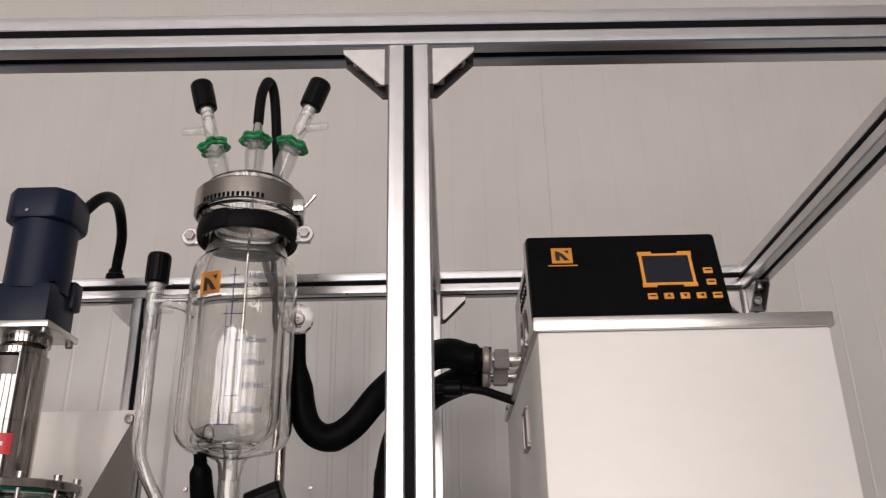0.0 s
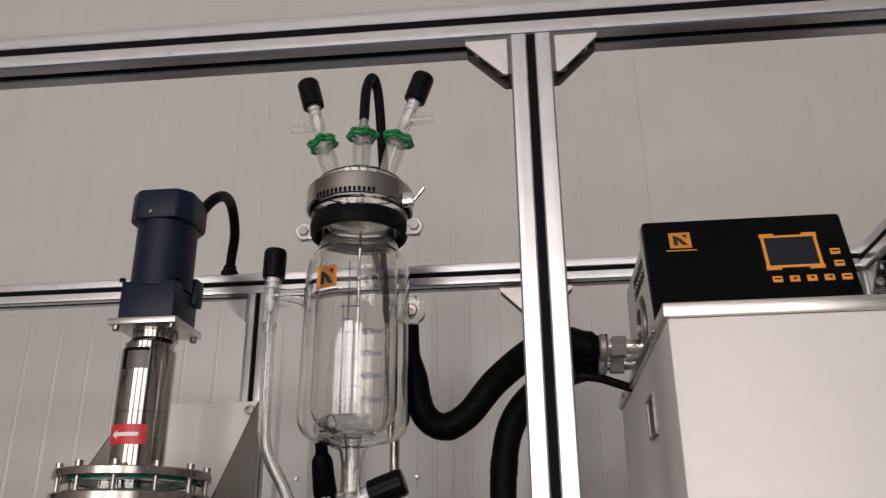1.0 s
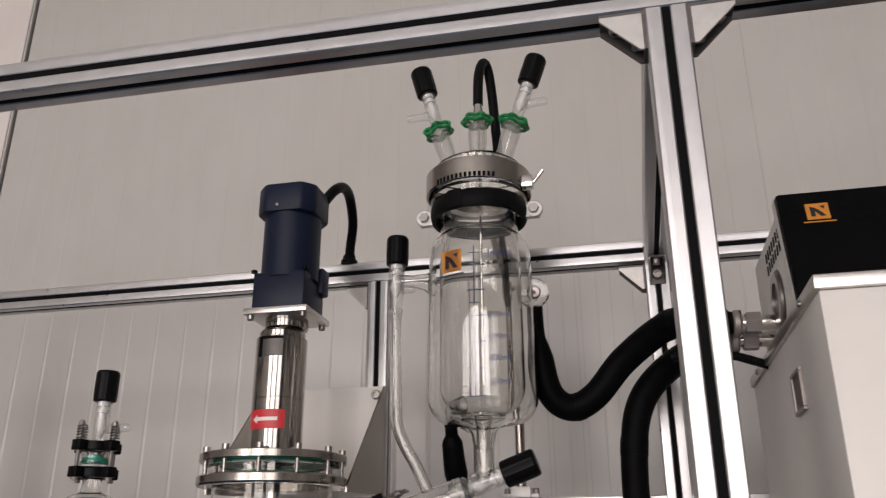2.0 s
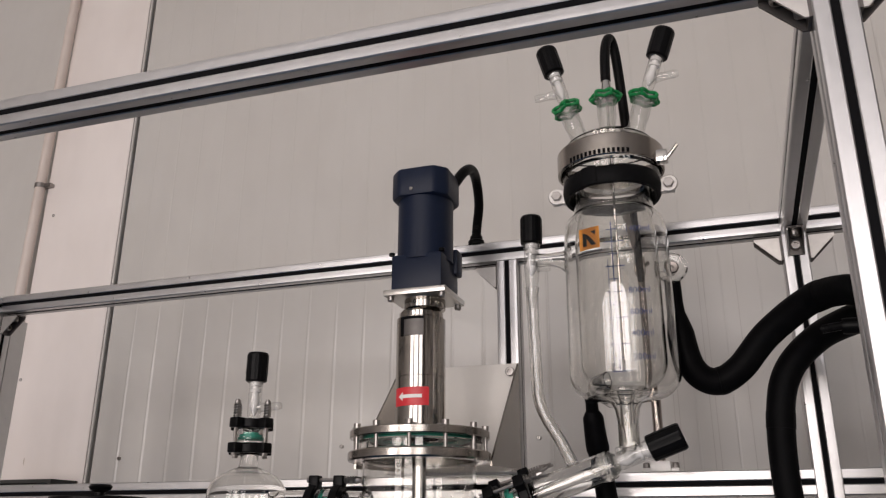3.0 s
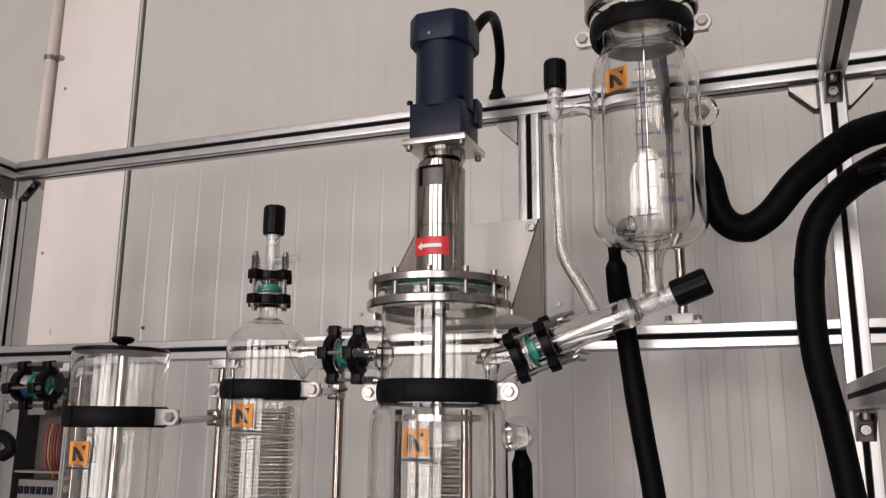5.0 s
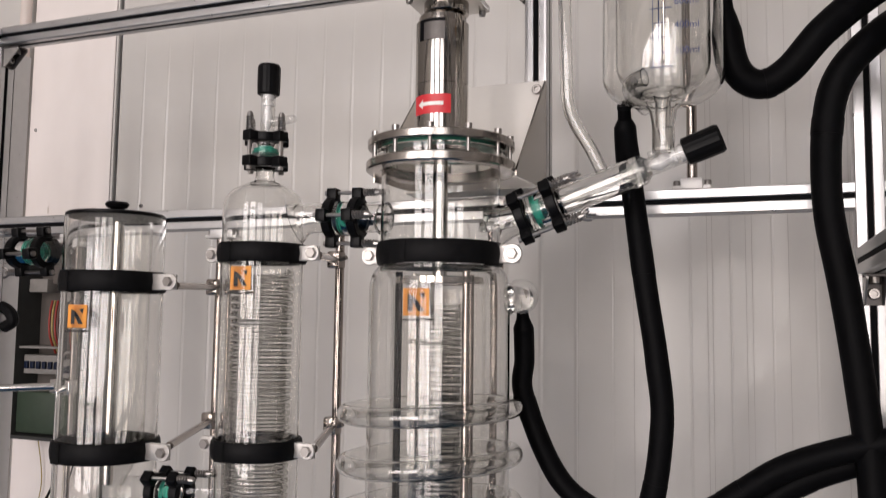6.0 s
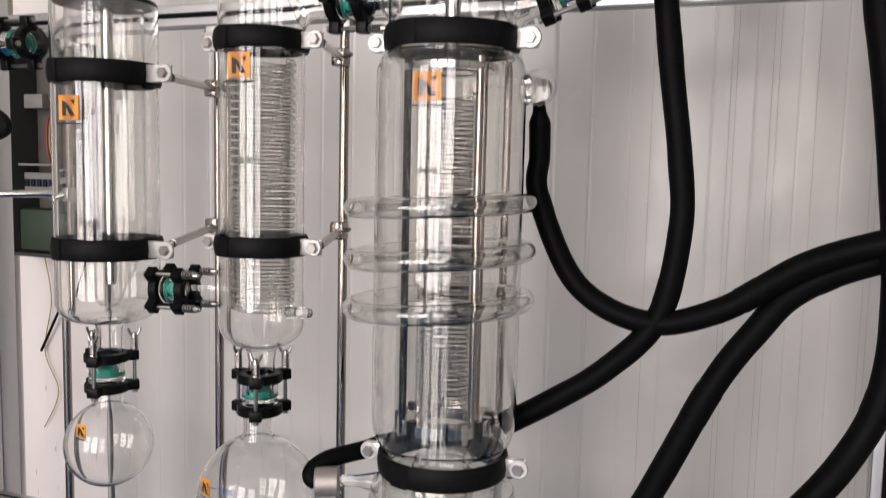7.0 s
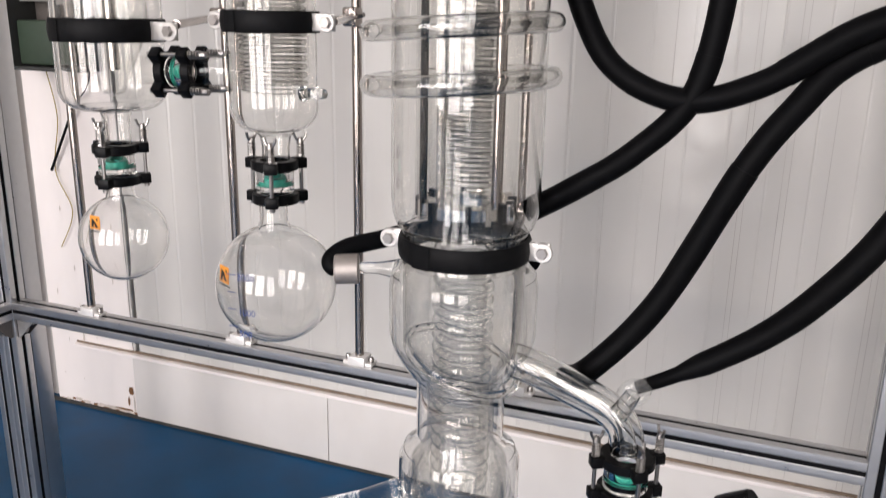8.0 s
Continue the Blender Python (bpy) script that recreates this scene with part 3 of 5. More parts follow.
def joint_clamp(m, r, gap, group="joint clamps", bolts=3, turn=90, wings=1, seal=True, deep=0.0145):
    """Two black clamp rings on the z axis of m, held together by sprung bolts round a glass flange joint."""
    j = thing("joint_clamp", "black two-ring flange clamp with spring bolts and green seal", "clamp", m.translation, group)
    t, lug = 0.0145, r + 0.006
    for s in (-1, 1):
        z0 = s * gap / 2 - (t if s < 0 else 0)
        rg = ring_of(r * 0.62, r, z0, z0 + (t if s < 0 else deep), m, 40, 0.0015)
        for k in range(bolts):
            a = radians(turn + 360 * k / bolts)
            lm = m @ Matrix.Rotation(a, 4, "Z")
            b2 = B((r - 0.006, lug + 0.008, -0.0095, 0.0095, z0 - 0.001, z0 + t + 0.001), bevel=0.002)
            bmesh.ops.transform(b2, matrix=lm, verts=b2.verts[:])
            me = bpy.data.meshes.new("tmp")
            b2.to_mesh(me)
            b2.free()
            rg.from_mesh(me)
            bpy.data.meshes.remove(me)
        part("clamp_ring", rg, PLASTIC, j)
    part("glass_flange", lathe([(r * 0.45, -gap / 2), (r * 0.8, -gap / 2 + 0.002), (r * 0.8, -0.002), (r * 0.5, -0.002)], m, 32), GLASS_THICK, j, "clear glass flange")
    part("glass_flange", lathe([(r * 0.45, gap / 2), (r * 0.8, gap / 2 - 0.002), (r * 0.8, 0.002), (r * 0.5, 0.002)], m, 32), GLASS_THICK, j, "clear glass flange")
    if seal:
        part("seal", ring_of(r * 0.42, r * 0.7, -0.006, 0.006, m, 32), SEAL, j, "green rubber seal")
    for k in range(bolts):
        a = radians(turn + 360 * k / bolts)
        c = m @ Matrix.Translation((math.cos(a) * (lug + 0.001), math.sin(a) * (lug + 0.001), 0))
        z0, z1 = -gap / 2 - t - 0.006, gap / 2 + max(t, deep - 0.012) + 0.031
        bl = part("spring_bolt", lathe([(0, z0), (0.0045, z0), (0.0045, z0 + 0.005), (0.003, z0 + 0.005), (0.003, z1), (0, z1)], c, 10), BOLT, j)
        part("spring", spring(c @ Matrix.Translation((0, 0, gap / 2 + t + 0.001)), 0.0052, 0.022, 5, 0.0014), BOLT, bl)
        wm = c @ Matrix.Translation((0, 0, gap / 2 + t + 0.022)) @ Matrix.Rotation(0.7 * k, 4, "Z")
        nb = lathe([(0, 0.007), (0.0045, 0.007), (0.0055, 0), (0, 0)], wm, 12)
        if wings:
            for s in (-1, 1):
                w2 = pipe([wm @ Vector((s * 0.004, 0, 0.004)), wm @ Vector((s * 0.008, 0, 0.010)), wm @ Vector((s * 0.0095, 0, 0.016))], 0.0022, 8, 3, nb)
        part("wing_nut", nb, BOLT, bl)
    return j


def wrap(x, y, r, a0, a1, z0, z1, n=12):
    """A thin sheet lying round a column."""
    bm = bmesh.new()
    cols = [[bm.verts.new((x + r * math.cos(radians(a0 + (a1 - a0) * i / n)), y + r * math.sin(radians(a0 + (a1 - a0) * i / n)), z)) for z in (z0, z1)] for i in range(n + 1)]
    for a, b in zip(cols, cols[1:]):
        bm.faces.new((a[0], b[0], b[1], a[1]))
    return bm


def hose_clamp_ring(name, x, y, z, r, h, ears=(-1, 1), group="vessel clamps", turn=0.0, arm=None, ear=0.008, tall=0.0):
    """Black rubber-lined band round a glass vessel, with a steel ear and bolt on each side."""
    c = thing(name, "black rubber-lined band clamp with bolted steel ears", "clamp", (x, y, z), group)
    m = up(x, y, z) @ Matrix.Rotation(radians(turn), 4, "Z")
    band = part("band", lathe([(r - 0.008, -h / 2), (r - 0.002, -h / 2 - 0.001), (r, -h / 2 + 0.003), (r + 0.0015, 0), (r, h / 2 - 0.003), (r - 0.002, h / 2 + 0.001), (r - 0.008, h / 2)], m, 64, close=True), RUBBER, c)
    part("tape_seam", wrap(x, y, r + 0.0022, -118, -100, z - h * 0.53, z + h * 0.53, 6), RUBBER, c, "wrapped tape seam")
    eh = tall or h
    for s in ears:
        p = m @ Vector((s * (r + ear), -0.004, 0))
        back = max(0.014, ear + 0.006)
        x0, x1 = (p.x - back, p.x + 0.013) if s > 0 else (p.x - 0.013, p.x + back)
        e = B((x0, x1, p.y - 0.002, p.y + 0.002, z - eh * 0.42, z + eh * 0.42), (x0, x1, p.y + 0.006, p.y + 0.01, z - eh * 0.42, z + eh * 0.42), bevel=0.0016)
        lathe([(0, 0), (eh * 0.42, 0), (eh * 0.46, 0.001), (eh * 0.46, 0.004), (eh * 0.42, 0.005), (0, 0.005)], frame_of((p.x + s * 0.004, p.y + 0.0025, z), (p.x + s * 0.004, p.y - 1, z)), 24, e)
        lug = part("ear", e, CAST, c, "bright steel ear")
        part("bolt", hexnut(frame_of((p.x + s * 0.004, p.y - 0.0025, z), (p.x + s * 0.004, p.y - 1, z)), 0.0085, 0.006), BOLT, lug)
    if arm:
        a, b = Vector(arm[0]), Vector(arm[1])
        part("arm", pipe([a, (a + b) / 2, b], 0.0068, 14, 2), ROD, c, "steel support arm")
        part("boss", B((b.x - 0.013, b.x + 0.013, b.y - 0.014, b.y + 0.014, b.z - 0.016, b.z + 0.016), bevel=0.004), ROD, c, "steel rod boss")
        part("thumbscrew", pipe([b + Vector((0.012, -0.006, 0)), b + Vector((0.026, -0.01, 0.004))], 0.004, 10, 1), BOLT, c)
    return c


def mark_label(parent, x, y, z, w, tilt=0.0):
    """Orange square with a black angular mark and a line of small bars below, lying against the front of a vessel."""
    m = pose(x, y, z, 0, 0, tilt)
    def put(name, bm, mat, lab=""):
        bmesh.ops.transform(bm, matrix=m, verts=bm.verts[:])
        return part(name, bm, mat, parent, lab, smooth=False)
    put("sticker", B((-w / 2, w / 2, -0.0004, 0.0004, -w / 2, w / 2)), ORANGE, "orange square sticker")
    bm = bmesh.new()
    for poly in (((-.32, -.34), (-.12, -.34), (-.12, .22), (-.32, .3)), ((-.12, .22), (.06, .06), (.34, -.34), (.1, -.34), (-.12, 0)), ((.1, .3), (.34, .34), (.3, .1))):
        vs = [bm.verts.new((a * w, -0.0008, b * w)) for a, b in poly]
        bm.faces.new(vs)
    put("mark", bm, LABEL_BLACK, "black angular mark")
    put("print_bar", B(*[(-w * 0.62 + k * w * 0.105, -w * 0.62 + k * w * 0.105 + w * 0.075, -0.0005, 0.0003, -w * 0.68, -w * 0.60) for k in range(12)]), LABEL_BLACK, "black bars of print")


def writing(text, size, m, mat, parent, name="writing"):
    cu = bpy.data.curves.new("text", "FONT")
    cu.body, cu.size = text, size
    tmp = new("text", cu)
    me = bpy.data.meshes.new_from_object(tmp)
    bpy.data.objects.remove(tmp)
    bm = bmesh.new()
    bm.from_mesh(me)
    bmesh.ops.transform(bm, matrix=m, verts=bm.verts[:])
    return part(name, bm, mat, parent, smooth=False)

# ---- feed vessel ----
FX, FY = -0.277, 1.05
fv = thing("feed_vessel", "clear jacketed glass feed vessel with blue scale and three necks", "glass vessel", (FX, FY, 1.69))
fm = up(FX, FY)
part("jacket", shell([(0.059, 2.035), (0.059, 2.0), (0.0605, 1.992), (0.066, 1.987), (0.072, 1.98), (0.0755, 1.969), (0.077, 1.953), (0.079, 1.75)] + arc(0.047, 1.737, 0.032, 0, -80, 8) + [(0.034, 1.702), (0.021, 1.698), (0.0155, 1.688), (0.0125, 1.67), (0.0125, 1.632)], 0.0028, fm), GLASS_WALL, fv)
part("inner_vessel", shell([(0.054, 2.03), (0.054, 1.985), (0.059, 1.965), (0.061, 1.945), (0.061, 1.765)] + arc(0.021, 1.755, 0.04, 0, -80, 8) + [(0.012, 1.713), (0.008, 1.70), (0.008, 1.64)], 0.0025, fm), GLASS_WALL, fv)
part("neck_flange", lathe([(0.056, 2.035), (0.074, 2.04), (0.077, 2.05), (0.077, 2.062), (0.06, 2.062)], fm, 48), GLASS_THICK, fv)
lid = part("lid", shell([(0.078, 2.064), (0.078, 2.085), (0.066, 2.098)] + arc(0.0, 2.03, 0.108, 50, 90, 8)[:-1] + [(0.0, 2.138)], 0.003, fm), GLASS_WALL, fv)
band = part("steel_band", lathe([(0.081, 2.062), (0.0835, 2.0615), (0.0848, 2.063), (0.0848, 2.096), (0.083, 2.0985), (0.076, 2.0985), (0.076, 2.0965), (0.081, 2.0955)], fm, 96, close=True), BAND, fv, "satin steel quick-release band")
for k in range(14):
    a = radians(232 + 4.9 * k)
    lm = fm @ Matrix.Rotation(a, 4, "Z")
    b2 = B((0.0846, 0.0854, -0.0021, 0.0021, 2.0635, 2.071), bevel=0.0002, seg=1)
    bmesh.ops.transform(b2, matrix=lm, verts=b2.verts[:])
    part("band_slit", b2, SLOT, band, smooth=False)
part("toggle", pipe([(FX + 0.08, FY - 0.02, 2.07), (FX + 0.09, FY - 0.03, 2.066), (FX + 0.108, FY - 0.035, 2.085)], 0.003, 10, 4), STEEL, band, "steel toggle lever")
part("toggle_block", B((FX + 0.074, FX + 0.092, FY - 0.04, FY - 0.022, 2.058, 2.078), bevel=0.002), STEEL, band)
hose_clamp_ring("vessel_clamp", FX, FY, 2.034, 0.0765, 0.028, tall=0.031, arm=((FX + 0.01, FY + 0.07, 2.03), (-0.254, YR - 0.012, 1.97)))


def neck(parent, a, b, r=0.0155, flare=0.019):
    """Ground-glass neck from a to b with a flared rim."""
    m = frame_of(a, b)
    h = (Vector(b) - Vector(a)).length
    part("neck", lathe([(r * 0.9, 0), (r * 0.92, h * 0.3), (r, h * 0.45), (r, h * 0.86), (flare, h * 0.9), (flare, h), (r - 0.003, h), (r - 0.003, h * 0.4), (r * 0.7, 0)], m, 28), GROUND, parent, "ground glass neck")
    return m @ Matrix.Translation((0, 0, h))


def keck(parent, m, r=0.0195):
    """Green spring clip round a neck: an upper and a lower loop joined by bent struts."""
    bm = bmesh.new()
    n = 72
    for dz, grow in ((0.0042, 0.0), (-0.0042, 0.001)):
        pts = []
        for i in range(n + 1):
            a = 2 * math.pi * i / n
            q = r - 0.0008 + grow + 0.0026 * math.cos(6 * a)
            pts.append(m @ Vector((q * math.cos(a), q * math.sin(a), dz + 0.0012 * math.sin(3 * a))))
        pipe(pts, 0.0032, 8, 1, bm)
    for k in range(6):
        a = radians(60 * k)
        p = Vector((math.cos(a) * (r + 0.002), math.sin(a) * (r + 0.002), 0))
        out = Vector((math.cos(a), math.sin(a), 0))
        pipe([m @ (p + Vector((0, 0, 0.0045))), m @ (p + out * 0.0045), m @ (p + Vector((0, 0, -0.0045)))], 0.0028, 8, 3, bm)
    return part("green_clip", bm, GREEN, parent, "green plastic joint clip")


def stopcock(parent, a, b, side, knob_r=0.0185, knob_h=0.052, r=0.011, nozzle=0.045):
    """Glass needle valve from a to b with a white spindle, a side nozzle and a black knob."""
    m = frame_of(a, b)
    h = (Vector(b) - Vector(a)).length
    body = part("valve_body", lathe([(r * 0.75, -0.02), (r * 0.8, 0), (r, h * 0.35), (r, h * 0.92), (r * 1.12, h)], m, 24), GROUND, parent, "glass needle valve")
    part("spindle", lathe([(0, h * 0.22), (r * 0.3, h * 0.27), (r * 0.72, h * 0.42), (r * 0.78, h * 0.46), (r * 0.5, h * 0.68), (r * 0.5, h * 0.76), (r * 0.8, h * 0.77), (r * 0.8, h * 0.83), (r * 0.5, h * 0.84), (r * 0.5, h * 0.9), (r * 0.8, h * 0.91), (r * 0.8, h), (0, h)], m, 20), PTFE, body, "white spindle")
    c = Vector(a).lerp(Vector(b), 0.42)
    d = Vector(side).normalized()
    # White veil in the nozzle's glass paints in the highlights that outline it.
    part("nozzle", pipe([c + d * r * 0.8, c + d * nozzle * 0.55, c + d * nozzle], [(0, 0.0085), (0.3, 0.0072), (0.6, 0.0062), (0.8, 0.0072), (1, 0.0055)], 14, 4), GROUND, body, "ribbed glass hose nozzle")
    knurl_cap(m @ Matrix.Translation((0, 0, h)), knob_h, knob_r, body)
    return body


top = 1.04
e = neck(fv, (-0.277, 1.05, 2.135), (-0.277, 1.05, 2.205))
keck(fv, e)
part("probe", lathe([(0, 2.245), (0.006, 2.245), (0.009, 2.22), (0.009, 2.2), (0.0022, 2.2), (0.0022, 1.76), (0, 1.755)], up(-0.275, 1.05), 14), STEEL, fv, "thin steel temperature probe")
e = neck(fv, (-0.322, top, 2.128), (-0.341, top, 2.188))
keck(fv, e)
stopcock(fv, (-0.342, top, 2.192), (-0.3595, top, 2.258), (-1, -0.1, -0.12))
e = neck(fv, (-0.232, top, 2.128), (-0.214, top, 2.188))
keck(fv, e)
stopcock(fv, (-0.2115, top, 2.192), (-0.189, top, 2.257), (1, -0.1, 0.02))
part("probe_cable", pipe([(-0.275, 1.05, 2.235), (-0.2735, 1.052, 2.29), (-0.269, 1.065, 2.325), (-0.2635, 1.08, 2.328), (-0.259, 1.095, 2.295), (-0.255, 1.12, 2.2), (-0.253, 1.15, 2.1), (-0.253, 1.2, 2.0), (-0.253, 1.25, 1.94)], 0.0085, 12, 8), CABLE, fv, "black probe cable")
# side arm with its own valve, and the overflow tube
part("side_arm", tube([(FX - 0.0765, FY, 1.925), (FX - 0.1, FY, 1.929), (-0.41, FY, 1.93)], [(0, 0.022), (0.25, 0.014), (0.6, 0.0105), (1, 0.013)], 0.0022, 20, 5), GLASS_WALL, fv)
stopcock(fv, (-0.413, FY, 1.89), (-0.412, FY, 1.958), (1, 0, -0.05), 0.018, 0.048, 0.0125, 0.03)
part("overflow_tube", tube([(-0.413, FY, 1.885), (-0.4135, FY, 1.86), (-0.411, FY, 1.76), (-0.4085, FY, 1.71), (-0.398, FY, 1.68), (-0.378, FY, 1.645), (-0.362, FY, 1.612)], [(0, 0.0115), (0.2, 0.0095), (1, 0.009)], 0.002, 18, 6), GLASS_WALL, fv, "bent glass overflow tube")
for rr, zz, w in ((0.03, 1.712, 0.003),):
    part("base_ring", pipe([(FX + rr * math.cos(math.pi * i / 16), FY + rr * math.sin(math.pi * i / 16), zz) for i in range(33)], w, 10, 1), GLASS_THICK, fv, "moulded ring in the vessel's base")
part("jacket_inlet", tube([(FX - 0.03, FY + 0.052, 1.706), (FX - 0.043, FY - 0.01, 1.714), (FX - 0.036, FY - 0.046, 1.72), (FX - 0.018, FY - 0.056, 1.722)], [(0, 0.009), (0.7, 0.009), (1, 0.012)], 0.0018, 16, 6), GLASS_WALL, fv, "curled glass jacket inlet")
# hose ring on the jacket and its steel eye
part("hose_port", lathe([(0.012, 0), (0.013, 0.012), (0.011, 0.02)], frame_of((FX + 0.062, FY + 0.032, 1.904), (FX + 0.086, FY + 0.032, 1.904)), 20), GLASS_THICK, fv)
part("port_nut", ring_of(0.011, 0.024, 0, 0.014, frame_of((FX + 0.078, FY + 0.03, 1.904), (FX + 0.09, FY - 0.028, 1.904)), 28, 0.002), GLASS_THICK, fv, "clear glass hose ring")
part("port_core", ring_of(0.003, 0.0105, 0.001, 0.012, frame_of((FX + 0.078, FY + 0.03, 1.904), (FX + 0.09, FY - 0.028, 1.904)), 24, 0.002), ROD, fv, "steel hose union")
# drain, its valve and the glass feed arm
part("drain", pipe([(FX, FY, 1.665), (FX + 0.001, FY, 1.64), (FX - 0.002, FY, 1.618)], [(0, 0.0125), (0.5, 0.0105), (1, 0.012)], 18, 4), GLASS_THICK, fv)
arm_a, arm_b = Vector((-0.455, FY, 1.556)), Vector((-0.312, FY, 1.606))
part("feed_arm", tube([arm_a, arm_a.lerp(arm_b, 0.5), arm_b], 0.0215, 0.0025, 24, 3), GLASS_WALL, fv, "sloping glass feed arm")
part("feed_arm_core", pipe([arm_a, arm_b], 0.0085, 16, 1), GLASS_THICK, fv)
part("arm_joint", lathe([(0.0, -0.016), (0.017, -0.01), (0.022, 0), (0.02, 0.01), (0.011, 0.018), (0, 0.02)], frame_of(arm_b, arm_b + (arm_b - arm_a)), 24), GLASS_THICK, fv)
dv = thing("drain_valve", "sloping glass drain valve with a black knob below the feed vessel", "valve", arm_b)
stopcock(dv, arm_b, (-0.25, FY, 1.629), (-0.2, -0.3, 0.5), 0.02, 0.052, 0.0135, 0.02)
# graduations
for k, (z, txt) in enumerate(((1.944, "1400ml"), (1.849, "800ml"), (1.8165, "600ml"), (1.785, "400ml"), (1.751, "200ml"))):
    writing(txt, 0.0125, pose(-0.256, FY - 0.0645, z - 0.004, 90, 0, 8), BLUE_INK, fv)
scale_bm = B(*[(-0.283 - (0.0 if k % 2 else 0.004), -0.268 + (0.0 if k % 2 else 0.009), FY - 0.0628, FY - 0.0622, z - 0.0007, z + 0.0007) for k, z in enumerate(np.arange(1.732, 1.955, 0.0195))],
             (-0.2765, -0.2748, FY - 0.0628, FY - 0.0622, 1.732, 1.958), (-0.2835, -0.2826, FY - 0.0626, FY - 0.0622, 1.732, 1.9))
part("scale", scale_bm, BLUE_INK, fv, "blue graduated scale", smooth=False)
mark_label(fv, -0.307, FY - 0.0725, 1.932, 0.034, -22)

# ---- stirring drive ----
MX, MY = -0.604, 1.056
gm = up(-0.598, 1.056)
drive = thing("stirrer_motor", "navy blue gear motor above a polished steel drive column", "motor", (-0.598, 1.056, 1.69))


def rounded_square(half, cut, z0, z1, m, e=0.003):
    """A block with cut corners, as motor caps have."""
    bm = bmesh.new()
    pts = [(half, -half + cut), (half, half - cut), (half - cut, half), (-half + cut, half), (-half, half - cut), (-half, -half + cut), (-half + cut, -half), (half - cut, -half)]
    a = [bm.verts.new(m @ Vector((px, py, z0))) for px, py in pts]
    b = [bm.verts.new(m @ Vector((px, py, z1))) for px, py in pts]
    bm.faces.new(a[::-1])
    bm.faces.new(b)
    for i in range(8):
        bm.faces.new((a[i], a[(i + 1) % 8], b[(i + 1) % 8], b[i]))
    bmesh.ops.bevel(bm, geom=bm.edges[:], offset=e, segments=2, affect="EDGES", profile=0.5)
    return bm


part("motor_body", lathe([(0, 1.945), (0.0475, 1.945), (0.0475, 2.06), (0, 2.06)], gm, 64), NAVY, drive)
cap = part("motor_cap", rounded_square(0.0515, 0.02, 2.055, 2.107, gm, 0.006), NAVY, drive)
part("screw", bolt(frame_of((-0.606, 1.0045, 2.066), (-0.606, 0, 2.066)), 0.003, 0.002), BOLT, cap)
gb = part("gearbox", B((-0.642, -0.554, 1.012, 1.1, 1.892, 1.952), bevel=0.003), NAVY, drive)
part("terminal_box", B((-0.562, -0.547, 1.075, 1.105, 1.93, 1.975), bevel=0.004), NAVY, drive)
plate = part("flange_plate", B((-0.652, -0.545, 1.004, 1.108, 1.881, 1.891), bevel=0.0012), BRUSHED, drive, "brushed steel flange plate")
for sx in (-0.044, 0.044):
    for sy in (-0.042, 0.042):
        part("bolt", bolt(frame_of((-0.598 + sx, 1.056 + sy, 1.881), (-0.598 + sx, 1.056 + sy, 0)), 0.0055, 0.008), BOLT, plate)
        part("bolt", bolt(up(-0.598 + sx, 1.056 + sy, 1.952), 0.005, 0.005), PLASTIC, gb)
part("coupling", lathe([(0, 1.845), (0.024, 1.845), (0.024, 1.8635), (0.0335, 1.8645), (0.0345, 1.8655), (0.0345, 1.881), (0, 1.881)], gm, 48), COLUMN, drive, "polished shaft coupling")
part("grub_screw", bolt(frame_of((-0.603, 1.0225, 1.873), (-0.603, 0, 1.873)), 0.0035, 0.001), PLASTIC, drive)
dcol = up(MX, MY)
part("drive_column", lathe([(0.02, 1.862), (0.033, 1.862), (0.0365, 1.858), (0.0365, 1.85), (0.0405, 1.848), (0.0405, 1.752), (0.0400, 1.7515), (0.0400, 1.7505), (0.0405, 1.75), (0.0405, 1.666), (0.0, 1.666)], dcol, 72), COLUMN, drive, "polished steel drive column")
w = bmesh.new()
for i in range(9):
    for z in (1.815, 1.846):
        a = radians(-120 + 60 * i / 8 - 4)
        w.verts.new((MX + 0.0411 * math.cos(a), MY + 0.0411 * math.sin(a), z))
w.verts.ensure_lookup_table()
for i in range(8):
    w.faces.new((w.verts[2 * i], w.verts[2 * i + 2], w.verts[2 * i + 3], w.verts[2 * i + 1]))
part("window_slot", w, IRON, drive, "dark opening in the column")
# Black strips on the column stand in for shade along the opening's edges.
part("slot_shade", wrap(MX, MY, 0.0413, -124, -112, 1.815, 1.846, 4), SLOT, drive)
part("slot_shade", wrap(MX, MY, 0.0414, -124, -64, 1.842, 1.847, 8), SLOT, drive)


part("direction_sticker", wrap(MX, MY, 0.0409, -141, -50, 1.703, 1.732), RED, drive, "red sticker with a white arrow")
bm = bmesh.new()
mid = 1.7175
for poly in (((-126, mid), (-112, mid + 0.007), (-112, mid - 0.007)), ((-113, mid + 0.0028), (-66, mid + 0.0028), (-66, mid - 0.0028), (-113, mid - 0.0028))):
    if len(poly) == 4:
        for i in range(6):
            a0, a1 = poly[0][0] + (poly[1][0] - poly[0][0]) * i / 6, poly[0][0] + (poly[1][0] - poly[0][0]) * (i + 1) / 6
            bm.faces.new([bm.verts.new((MX + 0.0413 * math.cos(radians(a)), MY + 0.0413 * math.sin(radians(a)), z)) for a, z in ((a0, poly[2][1]), (a1, poly[2][1]), (a1, poly[0][1]), (a0, poly[0][1]))])
    else:
        bm.faces.new([bm.verts.new((MX + 0.0413 * math.cos(radians(a)), MY + 0.0413 * math.sin(radians(a)), z)) for a, z in poly])
part("arrow", bm, WHITE, drive, "white arrow")
